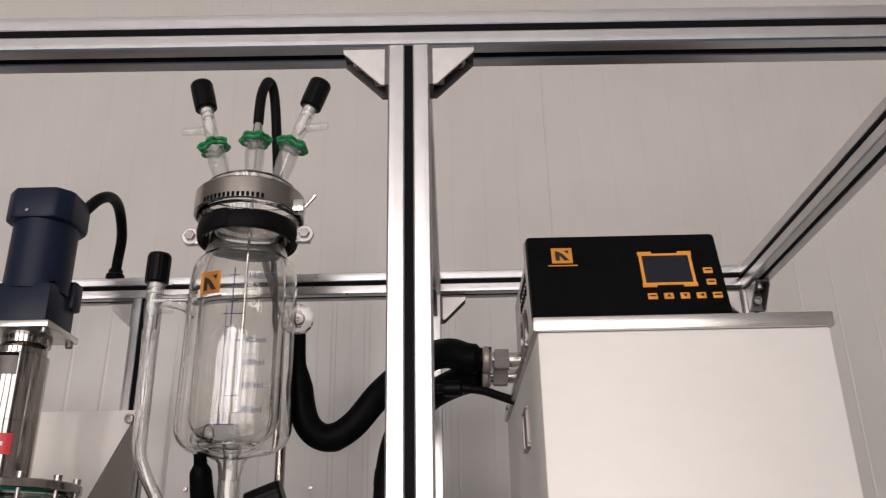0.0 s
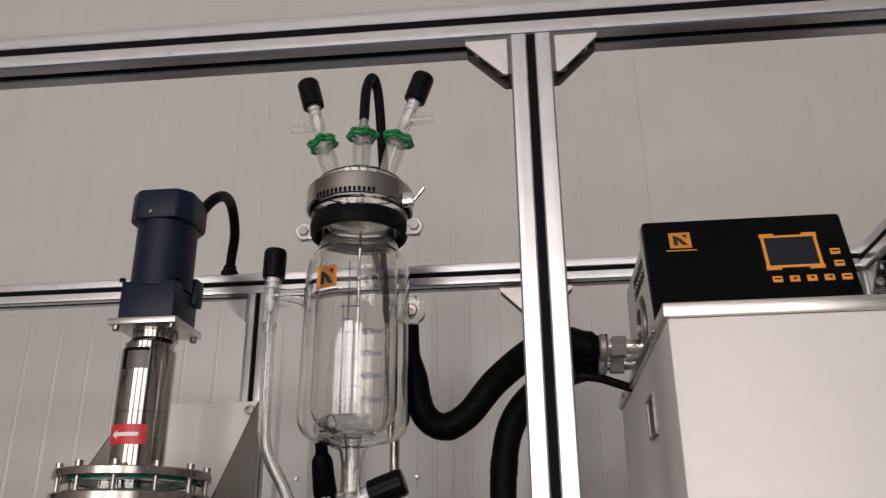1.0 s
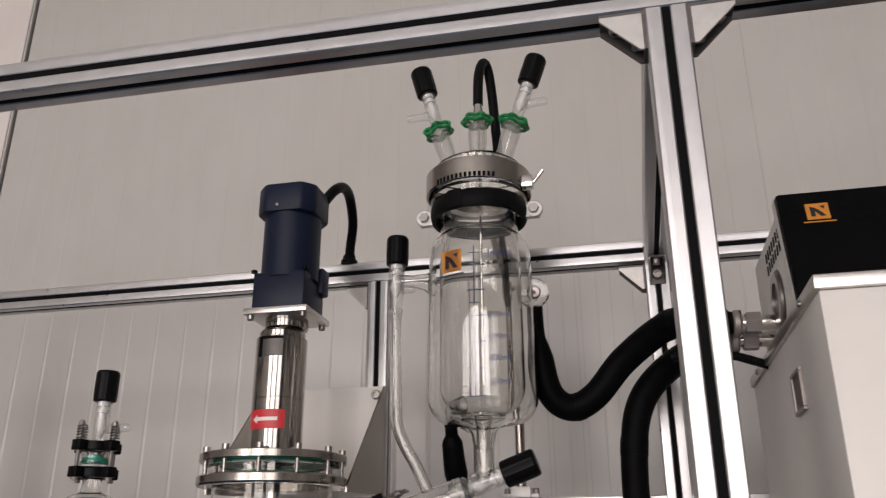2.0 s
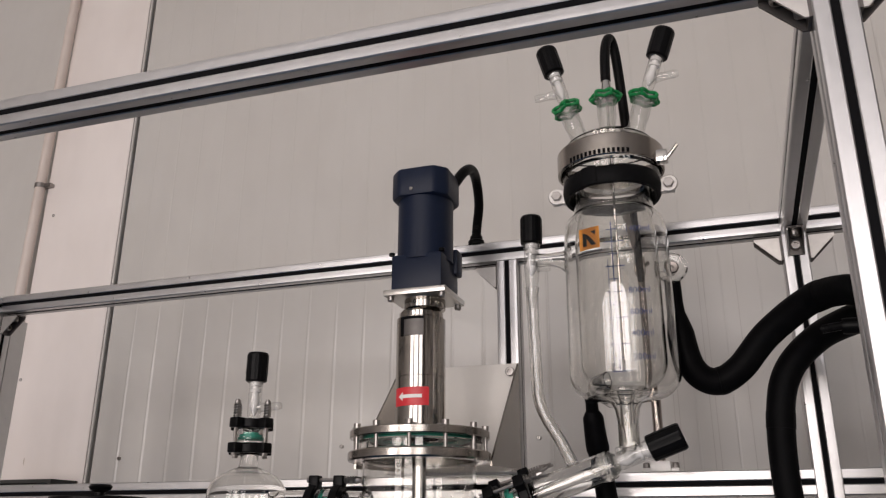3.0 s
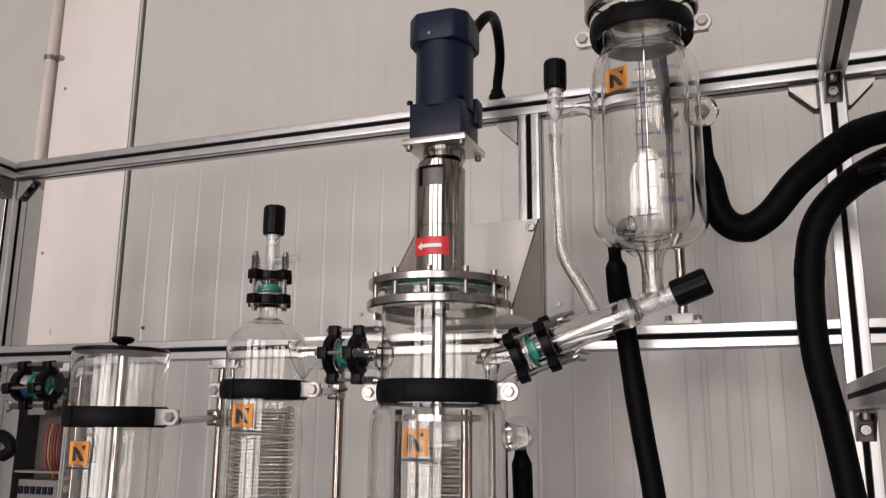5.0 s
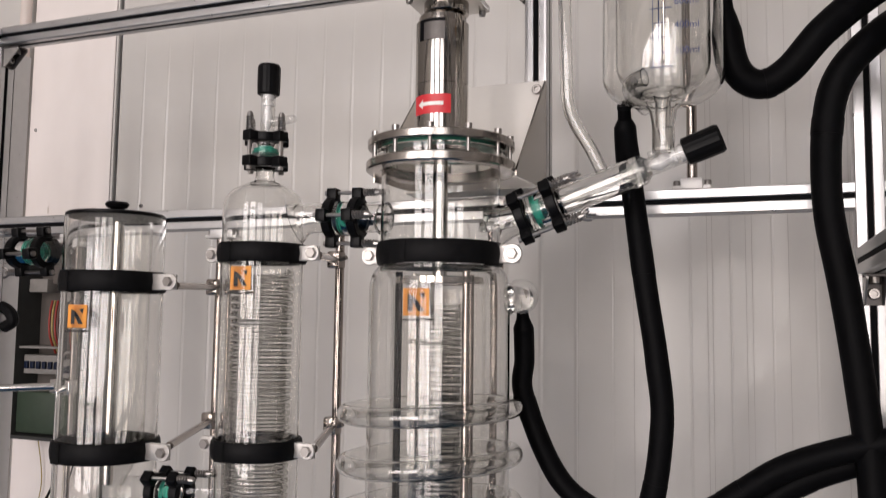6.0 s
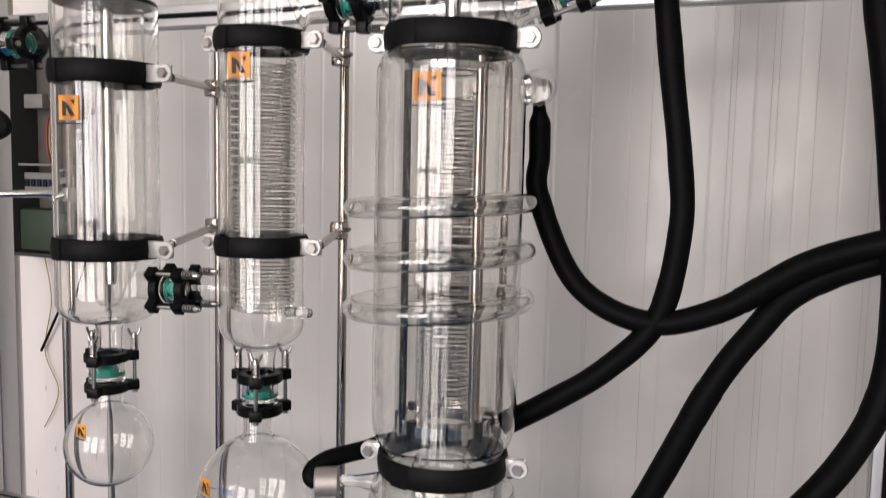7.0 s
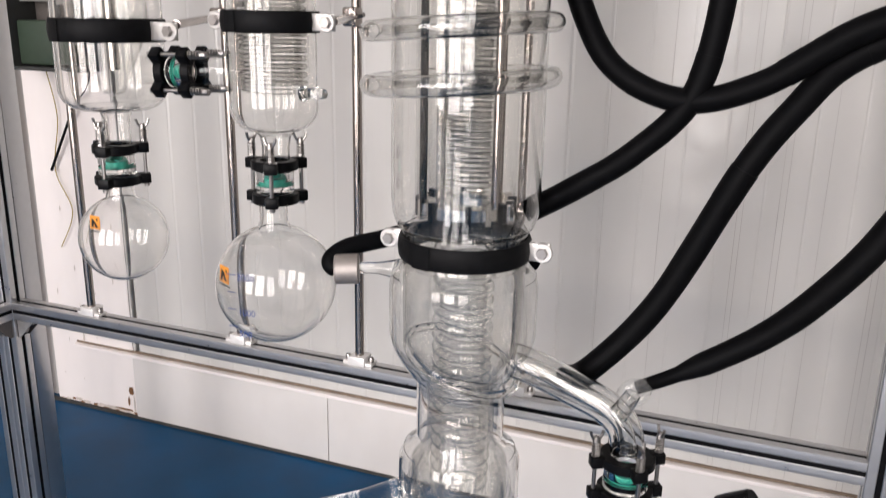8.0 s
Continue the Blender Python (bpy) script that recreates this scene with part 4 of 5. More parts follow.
part("motor_cable", pipe([(-0.556, 1.08, 2.095), (-0.543, 1.1, 2.128), (-0.541, 1.14, 2.15), (-0.547, 1.19, 2.152), (-0.555, 1.235, 2.12), (-0.568, 1.262, 2.08), (-0.57, 1.265, 2.047)], 0.0095, 14, 14, ribs=0.08), CABLE, drive, "black corrugated motor cable")
part("cable_gland", lathe([(0, 0.018), (0.012, 0.018), (0.013, 0.01), (0.016, 0.008), (0.016, 0), (0, 0)], up(-0.57, 1.265, ZTR + H), 16), PLASTIC, drive)
# mounting plate from the column to the rear upright
mount = thing("mounting_bracket", "stainless sheet bracket carrying the drive from the rear upright", "bracket", (-0.55, 1.25, 1.66))


def sheet(pts, d, mat, name, parent, label=""):
    """A flat plate with that outline, d thick."""
    bm = bmesh.new()
    va = [bm.verts.new(p) for p in pts]
    f = bm.faces.new(va)
    bm.normal_update()
    r = bmesh.ops.extrude_face_region(bm, geom=[f])
    bmesh.ops.translate(bm, vec=f.normal * d, verts=[v for v in r["geom"] if isinstance(v, bmesh.types.BMVert)])
    bmesh.ops.recalc_face_normals(bm, faces=bm.faces[:])
    return part(name, bm, mat, parent, label, smooth=False)


sheet([(-0.72, 1.25, 1.806), (-0.488, 1.25, 1.806), (-0.488, 1.25, 1.612), (-0.72, 1.25, 1.612)], 0.003, SHEET, "back_plate", mount, "bright stainless back plate")
# Darker steel on the gussets puts their shaded side into the colour.
for gx in (-0.7195, -0.4905):
    sheet([(gx, 1.2465, 1.806), (gx, 1.2465, 1.62), (gx, 1.062, 1.612), (gx, 1.062, 1.62)], 0.003, BAND, "shaded_gusset", mount)
sheet([(-0.72, 1.2465, 1.612), (-0.488, 1.2465, 1.612), (-0.488, 1.18, 1.612), (-0.72, 1.18, 1.612)], 0.003, SHEET, "carrier_plate", mount)
part("bolt", bolt(frame_of((-0.503, 1.2465, 1.791), (-0.503, 0, 1.791)), 0.0085, 0.007), BOLT, mount)

# ---- evaporator column ----
ev = thing("evaporator", "tall jacketed glass evaporator with steel flanges and glass coils", "evaporator", (MX, MY, 0.4))
em = up(MX, MY)
fl = part("top_flange", ring_of(0.03, 0.111, 1.6535, 1.666, em, 80, 0.0015), BAND, ev, "satin steel head flange")
fl2 = part("lower_flange", lathe([(0.088, 1.6335), (0.1115, 1.6335), (0.113, 1.6315), (0.113, 1.6215), (0.111, 1.619), (0.093, 1.619), (0.088, 1.6215)], em, 80, close=True), BAND, ev, "satin steel lower flange")
part("seal", ring_of(0.06, 0.0905, 1.6505, 1.6533, em, 64), SEAL, ev, "green seal ring")
part("glass_rim", ring_of(0.082, 0.1, 1.634, 1.65, em, 64, 0.002), GLASS_THICK, ev)
for k in range(12):
    a = radians(12 + 30 * k)
    px, py = MX + 0.104 * math.cos(a), MY + 0.104 * math.sin(a)
    part("flange_bolt", lathe([(0, 1.625), (0.003, 1.625), (0.003, 1.666), (0.0055, 1.666), (0.0055, 1.674), (0, 1.674)], up(px, py), 12), BOLT, fl)
for k in range(8):
    a = radians(10 + 45 * k)
    part("hub_bolt", bolt(up(MX + 0.055 * math.cos(a), MY + 0.055 * math.sin(a), 1.666), 0.0055, 0.009), BOLT, fl)
part("head", shell([(0.0875, 1.65), (0.0872, 1.636), (0.0865, 1.62), (0.0865, 1.53), (0.0865, 1.472)], 0.003, em), GLASS_WALL, ev, "clear glass head")
part("shaft", lathe([(0, 1.664), (0.011, 1.664), (0.011, 1.462), (0.03, 1.458), (0.03, 1.452), (0, 1.452)], em, 24), STEEL, ev, "steel wiper shaft")
part("wiper_hub", ring_of(0.05, 0.066, 1.452, 1.462, em, 48), STEEL, ev, "steel wiper hub ring")
part("jacket", shell([(0.083, 1.482), (0.09, 1.476), (0.097, 1.466), (0.101, 1.452), (0.102, 1.43), (0.102, 0.965), (0.1, 0.945), (0.095, 0.93), (0.087, 0.922), (0.085, 0.9), (0.085, 0.872)], 0.003, em), GLASS_WALL, ev)
part("inner_wall", shell([(0.08, 1.475), (0.072, 1.46), (0.069, 1.44), (0.069, 0.95), (0.075, 0.93), (0.08, 0.915)], 0.0025, em), GLASS_FAINT, ev)
for z, tilt in ((1.267, -3), (1.197, -4), (1.127, -4)):
    m = up(MX - 0.012, MY, z) @ Matrix.Rotation(radians(tilt), 4, "Y")
    pts = [m @ Vector((0.1235 * math.sin(-2 * math.pi * i / 56), 0.1235 * math.cos(2 * math.pi * i / 56), 0)) for i in range(57)]
    part("coil_ring", tube(pts, 0.014, 0.002, 18, 1), GLASS_WALL, ev, "clear glass coil ring")
# internal condenser: glass core with a spiral, wiper rods and the wiper ring
part("core", lathe([(0.0, 1.44), (0.02, 1.438), (0.039, 1.42), (0.043, 1.402), (0.043, 0.97), (0.037, 0.955), (0.0, 0.95)], em, 64), GLASS_FAINT, ev, "clear glass condenser core")
pts = [(MX + 0.0355 * math.cos(2 * math.pi * i / 24), MY + 0.0355 * math.sin(2 * math.pi * i / 24), 1.42 - 0.0135 * i / 24) for i in range(24 * 33)]
part("spiral", tube(pts, 0.0052, 0.0009, 10, 1), GLASS_WALL, ev, "clear glass condenser spiral")
for a, rod_mat in ((-152, PLASTIC), (-30, ROD), (58, ROD), (150, STEEL)):
    px, py = MX + 0.0605 * math.cos(radians(a)), MY + 0.0605 * math.sin(radians(a))
    part("wiper_rod", lathe([(0, 0.945), (0.0055, 0.945), (0.0055, 1.47), (0, 1.47)], up(px, py), 14), rod_mat, ev)
part("wiper_ring", ring_of(0.042, 0.066, 0.945, 0.962, em, 48), STEEL, ev, "steel wiper ring")
for k in range(16):
    a = radians(22.5 * k)
    part("wiper_block", B((-0.006, 0.006, -0.004, 0.004, 0.94, 0.968)), PLASTIC if k % 2 else STEEL, ev, smooth=False).matrix_basis = Matrix.Translation(Vector((MX + 0.065 * math.cos(a), MY + 0.065 * math.sin(a), 0)) - ev.location) @ Matrix.Rotation(a, 4, "Z")
# lower part
part("lower_jacket", shell([(0.0833, 0.905), (0.0851, 0.88), (0.0925, 0.866), (0.1018, 0.855), (0.1045, 0.84), (0.1045, 0.765), (0.0999, 0.745), (0.0833, 0.715), (0.0684, 0.697), (0.0638, 0.685), (0.0629, 0.60), (0.0694, 0.587), (0.0833, 0.575), (0.0897, 0.56), (0.0897, 0.49), (0.0833, 0.46), (0.0555, 0.44), (0.0185, 0.435), (0.0166, 0.40)], 0.003, em), GLASS_WALL, ev)
part("lower_core", shell([(0.0814, 0.9), (0.0851, 0.86), (0.0851, 0.76), (0.0648, 0.72), (0.0509, 0.70), (0.0481, 0.68), (0.0481, 0.6), (0.0555, 0.58), (0.0694, 0.56), (0.0722, 0.5), (0.0555, 0.46), (0.0000, 0.455)], 0.0025, em), GLASS, ev)
pts = [(MX + 0.038 * math.cos(2 * math.pi * i / 24), MY + 0.038 * math.sin(2 * math.pi * i / 24), 0.9 - 0.021 * i / 24) for i in range(24 * 19)]
part("spiral", pipe(pts, 0.0075, 10, 1), COIL, ev, "clear glass spiral")
pts = [(MX + 0.082 * math.cos(2 * math.pi * i / 40), MY + 0.082 * math.sin(2 * math.pi * i / 40), 0.72 - 0.03 * math.cos(2 * math.pi * i / 40)) for i in range(41)]
part("collector_lip", pipe(pts, 0.006, 10, 1), GLASS_THICK, ev, "sloping glass collecting lip")
for k in range(14):
    a = radians(25.7 * k)
    pts = [(MX + 0.062 * math.cos(a) , MY + 0.062 * math.sin(a), 0.465), (MX + 0.075 * math.cos(a + 0.1), MY + 0.075 * math.sin(a + 0.1), 0.52), (MX + 0.06 * math.cos(a + 0.25), MY + 0.06 * math.sin(a + 0.25), 0.565)]
    part("indent", pipe(pts, 0.008, 8, 4), GLASS_SOFT, ev, "moulded glass finger")
hose_clamp_ring("vessel_clamp", MX, MY, 1.496, 0.0945, 0.032, ear=0.015)
hose_clamp_ring("vessel_clamp", MX, MY, 0.897, 0.0945, 0.031, turn=4, ear=0.015, arm=((MX + 0.02, MY + 0.09, 0.896), (-0.578, YR - 0.014, 0.896)))
mark_label(ev, -0.599, MY - 0.1032, 1.4235, 0.038, 2)
# ports
part("port", pipe([(MX + 0.1, MY + 0.03, 1.43), (MX + 0.125, MY + 0.05, 1.432)], [(0, 0.022), (1, 0.014)], 20, 3), GLASS_THICK, ev)
part("port_nut", ring_of(0.012, 0.026, -0.008, 0.008, frame_of((-0.494, 1.115, 1.436), (-0.47, 1.0, 1.42)), 32, 0.003), GROUND, ev, "thick ground-glass hose union")
part("port_washer", ring_of(0.004, 0.0125, -0.012, 0.0, frame_of((-0.494, 1.115, 1.436), (-0.47, 1.0, 1.42)), 24, 0.002), CAST, ev)
part("nipple", pipe([(-0.7, 1.045, 0.85), (-0.737, 1.03, 0.852), (-0.765, 1.02, 0.85)], [(0, 0.017), (0.4, 0.009), (1, 0.008)], 18, 5), GLASS_THICK, ev)
part("nipple_nut", ring_of(0.007, 0.0225, -0.018, 0.018, frame_of((-0.772, 1.015, 0.85), (-0.737, 1.03, 0.851)), 28, 0.002), DULL, ev, "dull steel hose nut")
out = [(-0.52, 1.05, 0.735), (-0.48, 1.045, 0.728), (-0.43, 1.04, 0.712), (-0.385, 1.036, 0.696), (-0.358, 1.034, 0.672), (-0.349, 1.034, 0.636)]
part("outlet_arm", tube(out, [(0, 0.026), (0.6, 0.024), (1, 0.024)], 0.0025, 24, 6), GLASS_WALL, ev, "bent glass outlet arm")
part("outlet_core", tube(out, 0.0125, 0.002, 16, 6), GLASS_WALL, ev)
part("outlet_stub", tube([(-0.366, 1.03, 0.69), (-0.356, 1.03, 0.708), (-0.348, 1.03, 0.724)], [(0, 0.014), (1, 0.011)], 0.002, 18, 3), GLASS_WALL, ev)
part("outlet_port", ring_of(0.01, 0.0235, -0.007, 0.007, frame_of((-0.347, 1.03, 0.726), (-0.312, 0.97, 0.701)), 28, 0.003), GROUND, ev, "thick ground-glass hose union")
part("bottom_arm", pipe([(-0.68, 1.02, 0.49), (-0.74, 0.99, 0.475), (-0.83, 0.95, 0.455)], [(0, 0.032), (0.5, 0.024), (1, 0.022)], 20, 5), GLASS_THICK, ev)
rc = thing("receiver_valve", "glass outlet valve with a black knob below the evaporator", "valve", (-0.25, 1.03, 0.6))
stopcock(rc, (-0.27, 1.03, 0.555), (-0.222, 1.02, 0.585), (-1, 0, -0.3), 0.019, 0.05, 0.012, 0.06)
joint_clamp(frame_of((-0.349, 1.034, 0.599), (-0.349, 1.034, 0.7)), 0.039, 0.036, turn=-60, bolts=4)

# ---- condenser ----
CX, CY = -0.896, 1.03
cd = thing("condenser", "clear glass condenser column with inner spiral and top valve", "condenser", (CX, CY, 1.0))
cm = up(CX, CY)
part("shell", shell([(0.0125, 1.648), (0.0125, 1.624), (0.0155, 1.615), (0.031, 1.608)] + arc(0.0245, 1.57, 0.037, 76, 0, 8) + [(0.0615, 1.54), (0.0615, 1.092)] + arc(0.0285, 1.078, 0.033, 0, -70, 8) + [(0.03, 1.044), (0.021, 1.036), (0.018, 1.02), (0.018, 0.99)], 0.0024, cm), GLASS_WALL, cd)
part("inner_sleeve", lathe([(0.036, 1.49), (0.047, 1.48), (0.0525, 1.462), (0.0525, 1.12), (0.042, 1.102), (0.018, 1.092), (0.01, 1.05)], cm, 64), GLASS_FAINT, cd, "clear glass sleeve")
for rr, pitch in ((0.0455, 0.0115),):
    pts = [(CX + rr * math.cos(2 * math.pi * i / 26), CY + rr * math.sin(2 * math.pi * i / 26), 1.47 - pitch * i / 26) for i in range(26 * 32)]
    part("spiral", tube(pts, 0.0045, 0.0008, 10, 1), GLASS_WALL, cd, "clear glass condenser spiral")
stopcock(cd, (CX + 0.002, CY, 1.682), (CX + 0.002, CY, 1.757), (1, -0.05, 0.02), 0.0185, 0.05, 0.0115, 0.052)
part("nozzle", pipe([(CX + 0.056, CY - 0.01, 1.1), (CX + 0.073, CY - 0.015, 1.102), (CX + 0.095, CY - 0.018, 1.102)], [(0, 0.012), (0.4, 0.007), (0.7, 0.009), (1, 0.0065)], 14, 5), GLASS_THICK, cd, "ribbed glass nozzle")
joint_clamp(up(CX, CY, 1.666), 0.0275, 0.026, wings=0, turn=75, bolts=4)
joint_clamp(up(-0.899, CY, 0.967), 0.035, 0.036, turn=-65)
hose_clamp_ring("vessel_clamp", CX, CY, 1.5, 0.07, 0.028, ear=0.018, arm=((CX + 0.095, CY + 0.01, 1.497), (-0.887, YR - 0.014, 1.507)))
hose_clamp_ring("vessel_clamp", CX, CY, 1.198, 0.07, 0.028, ear=0.018, arm=((CX + 0.095, CY + 0.01, 1.2), (-0.887, YR - 0.014, 1.205)))
mark_label(cd, -0.893, CY - 0.0625, 1.459, 0.036, 0)
# bridge to the evaporator head
bridge = [(-0.842, 1.035, 1.548), (-0.82, 1.04, 1.555), (-0.76, 1.045, 1.556), (-0.705, 1.05, 1.554), (-0.694, 1.05, 1.553)]
part("bridge", tube(bridge, [(0, 0.034), (0.25, 0.024), (0.85, 0.0225), (1, 0.027)], 0.0025, 24, 6), GLASS_WALL, cd, "short glass bridge")
joint_clamp(frame_of((-0.757, 1.043, 1.555), (-0.6, 1.05, 1.553)), 0.0325, 0.028, turn=90, bolts=4, wings=0)
ax = (arm_b - arm_a).normalized()
jc = Vector((-0.451, 1.05, 1.5575))
joint_clamp(frame_of(jc, jc + ax), 0.0325, 0.034, turn=60, bolts=4)
part("feed_inlet", tube([(-0.522, 1.053, 1.532), (-0.49, 1.052, 1.544), jc, jc + ax * 0.03], [(0, 0.03), (0.25, 0.0235), (0.5, 0.022), (1, 0.022)], 0.0025, 24, 5), GLASS_WALL, ev, "sloping glass inlet")


def flask(x, y, z, r, neck_top, label):
    f = thing("round_flask", label, "flask", (x, y, z - r), "receiving flasks")
    nr = 0.019 if r < 0.1 else 0.022
    prof = [(nr, neck_top), (nr, z + math.sqrt(r * r - nr * nr) + 0.012)] + [(r * math.cos(radians(q)), z + r * math.sin(radians(q))) for q in np.linspace(90 - math.degrees(math.asin(nr / r)) - 3, -88, 26)] + [(0, z - r)]
    part("bulb", shell(prof, 0.0022, up(x, y)), GLASS_WALL, f)
    return f


f1 = flask(-0.904, CY, 0.806, 0.0905, 0.95, "round clear glass flask with blue marks under the condenser")
mark_label(f1, -0.943, CY - 0.0765, 0.836, 0.026, -26)
for z, txt in ((0.836, "2000"), (0.782, "1000"), (0.748, "500")):
    writing(txt, 0.0145, pose(-0.912, CY - 0.0915, z, 90, 0, 4), BLUE_INK, f1)
part("scale", B(*[(-0.93, -0.915, CY - 0.0895, CY - 0.0891, z, z + 0.0012) for z in (0.842, 0.815, 0.789, 0.762)]), BLUE_INK, f1, smooth=False)

# ---- cold trap ----
TX, TY = -1.182, 1.02
tr = thing("cold_trap", "wide clear glass cold trap with dark lid and inner funnel", "glass vessel", (TX, TY, 1.06))
tm = up(TX, TY)
part("shell", shell([(0.076, 1.566), (0.0785, 1.56), (0.0785, 1.105)] + arc(0.0485, 1.092, 0.03, 0, -80, 7) + [(0.03, 1.06), (0.022, 1.056), (0.018, 1.045), (0.018, 1.0)], 0.0028, tm), GLASS_WALL, tr)
trl = part("lid", lathe([(0, 1.572), (0.078, 1.572), (0.0805, 1.57), (0.0805, 1.567), (0.078, 1.565), (0, 1.565)], tm, 56), PLASTIC, tr, "thin dark lid")
part("knob", lathe([(0, 1.594), (0.017, 1.593), (0.02, 1.589), (0.017, 1.584), (0.008, 1.58), (0.008, 1.572), (0, 1.572)], tm, 28), PLASTIC, trl, "black lid knob")
part("cold_finger", shell([(0.058, 1.56), (0.058, 1.2), (0.054, 1.175), (0.014, 1.085), (0.0, 1.08)], 0.002, tm), GLASS, tr, "inner glass funnel")
part("dip_tube", lathe([(0.009, 1.56), (0.009, 1.12), (0.006, 1.12), (0.006, 1.56)], up(TX + 0.005, TY), 20, close=True), STEEL, tr)
hose_clamp_ring("vessel_clamp", TX, TY, 1.456, 0.0855, 0.032, ears=(1,), ear=0.0285, arm=((TX + 0.122, TY + 0.008, 1.45), (-1.152, YR - 0.014, 1.457)))
hose_clamp_ring("vessel_clamp", TX, TY, 1.18, 0.0855, 0.032, ears=(1,), ear=0.0285, arm=((TX + 0.122, TY + 0.008, 1.19), (-1.152, YR - 0.014, 1.2)))
mark_label(tr, -1.179, TY - 0.0802, 1.398, 0.037, 2)
joint_clamp(up(-1.189, TY, 0.971), 0.036, 0.036, turn=-75)
f2 = flask(-1.187, TY, 0.849, 0.069, 0.955, "small round clear glass flask hanging under the cold trap")
mark_label(f2, -1.187, TY - 0.0605, 0.887, 0.022, -8)
part("side_neck", pipe([(-1.252, TY, 1.511), (-1.34, TY, 1.511), (-1.45, TY, 1.513), (-1.62, TY, 1.515)], [(0, 0.034), (0.2, 0.024), (1, 0.022)], 22, 4), GLASS, tr)
joint_clamp(frame_of((-1.366, TY, 1.511), (-1.6, TY, 1.512)), 0.03, 0.044, turn=80, bolts=4)
part("lower_neck", pipe([(-1.122, 1.0, 1.122), (-1.06, 1.0, 1.124), (-1.0, 1.01, 1.126), (-0.965, 1.02, 1.126)], [(0, 0.02), (0.5, 0.02), (1, 0.024)], 22, 4), GLASS, tr)
joint_clamp(frame_of((-1.032, 0.997, 1.124), (-0.9, 1.01, 1.126)), 0.029, 0.03, turn=45, bolts=4, wings=0)
part("arm", pipe([(-1.54, YR - 0.02, 1.25), (-1.72, 1.1, 1.245)], 0.0075, 14, 1), STEEL, RODS["a"], "thin steel support arm")
part("boss", B((-1.55, -1.52, YR - 0.025, YR + 0.012, 1.236, 1.266), bevel=0.004), STEEL, RODS["a"])

# ---- heating circulator ----
hc = thing("heating_circulator", "stainless steel circulator with a black control panel on top", "circulator", (0.27, 0.85, FLOOR))
part("body", B((0.122, 0.418, 0.678, 1.18, FLOOR + 0.04, 1.762), bevel=0.003), SHEET, hc)
part("lid", B((0.118, 0.422, 0.674, 1.185, 1.762, 1.777), bevel=0.0018), BRUSHED, hc, "folded stainless lid")
for z in (0.75, 1.1):
    part("lid_screw", bolt(frame_of((0.118, z, 1.769), (-1, z, 1.769)), 0.004, 0.003), BOLT, hc)
for sx in (0.16, 0.38):
    for sy in (0.72, 1.14):
        part("foot", lathe([(0, 0.04), (0.02, 0.04), (0.022, 0), (0, 0)], up(sx, sy, FLOOR), 16), RUBBER, hc)
grip = part("side_grip", B((0.1175, 0.1225, 0.81, 0.865, 1.668, 1.672), (0.1175, 0.1225, 0.81, 0.865, 1.711, 1.715), (0.1175, 0.1225, 0.81, 0.815, 1.672, 1.711), (0.1175, 0.1225, 0.86, 0.865, 1.672, 1.711), bevel=0.001), DULL, hc, "recessed side grip")
part("recess", B((0.1195, 0.1222, 0.815, 0.86, 1.672, 1.711)), IRON, grip)
hd = part("control_head", B((0.138, 0.388, 0.885, 1.12, 1.777, 1.935), bevel=0.004), SHEET, hc, "stainless control housing")
fw, fh = 0.252, 0.184
fmx = Matrix.Translation((0.2625, 0.842, 1.777)) @ Matrix.Rotation(radians(-14), 4, "X")


def panel_box(x0, x1, z0, z1, d0, d1, bevel=0.0):
    bm = B((x0, x1, d0, d1, z0, z1), bevel=bevel)
    bmesh.ops.transform(bm, matrix=fmx, verts=bm.verts[:])
    return bm


fascia = part("fascia", panel_box(-fw / 2, fw / 2, 0, fh, 0, 0.022, 0.006), FASCIA, hc, "glossy black control fascia")
part("fascia_edge", panel_box(-fw / 2 - 0.0015, fw / 2 + 0.0015, 0.001, fh + 0.0015, 0.006, 0.026, 0.006), SHEET, hc)
dx0, dx1, dz0, dz1 = 0.0235, 0.0835, 0.1045, 0.1465
part("display", panel_box(dx0, dx1, dz0, dz1, -0.0012, 0.001), SCREEN, fascia, "dark unlit display")
part("display_frame", panel_box(dx0 - 0.004, dx1 + 0.004, dz1, dz1 + 0.0035, -0.0014, 0.001), ORANGE, fascia, "orange display surround")
part("display_frame", panel_box(dx0 - 0.004, dx1 + 0.004, dz0 - 0.0035, dz0, -0.0014, 0.001), ORANGE, fascia, "orange display surround")
part("display_frame", panel_box(dx0 - 0.004, dx0 - 0.0002, dz0, dz1, -0.0014, 0.001), ORANGE, fascia, "orange display surround")
part("display_frame", panel_box(dx1 + 0.0002, dx1 + 0.004, dz0, dz1, -0.0014, 0.001), ORANGE, fascia, "orange display surround")
for px in (dx0 - 0.005, dx1 - 0.013):
    for pz in (dz0 - 0.0065, dz1 + 0.0003):
        part("surround_tab", panel_box(px, px + 0.018, pz, pz + 0.0062, -0.0016, 0.001), ORANGE, fascia)
keys = [(0.0285 + 0.0205 * k, 0.0845) for k in range(5)] + [(0.1065, 0.1045), (0.1055, 0.1225)]
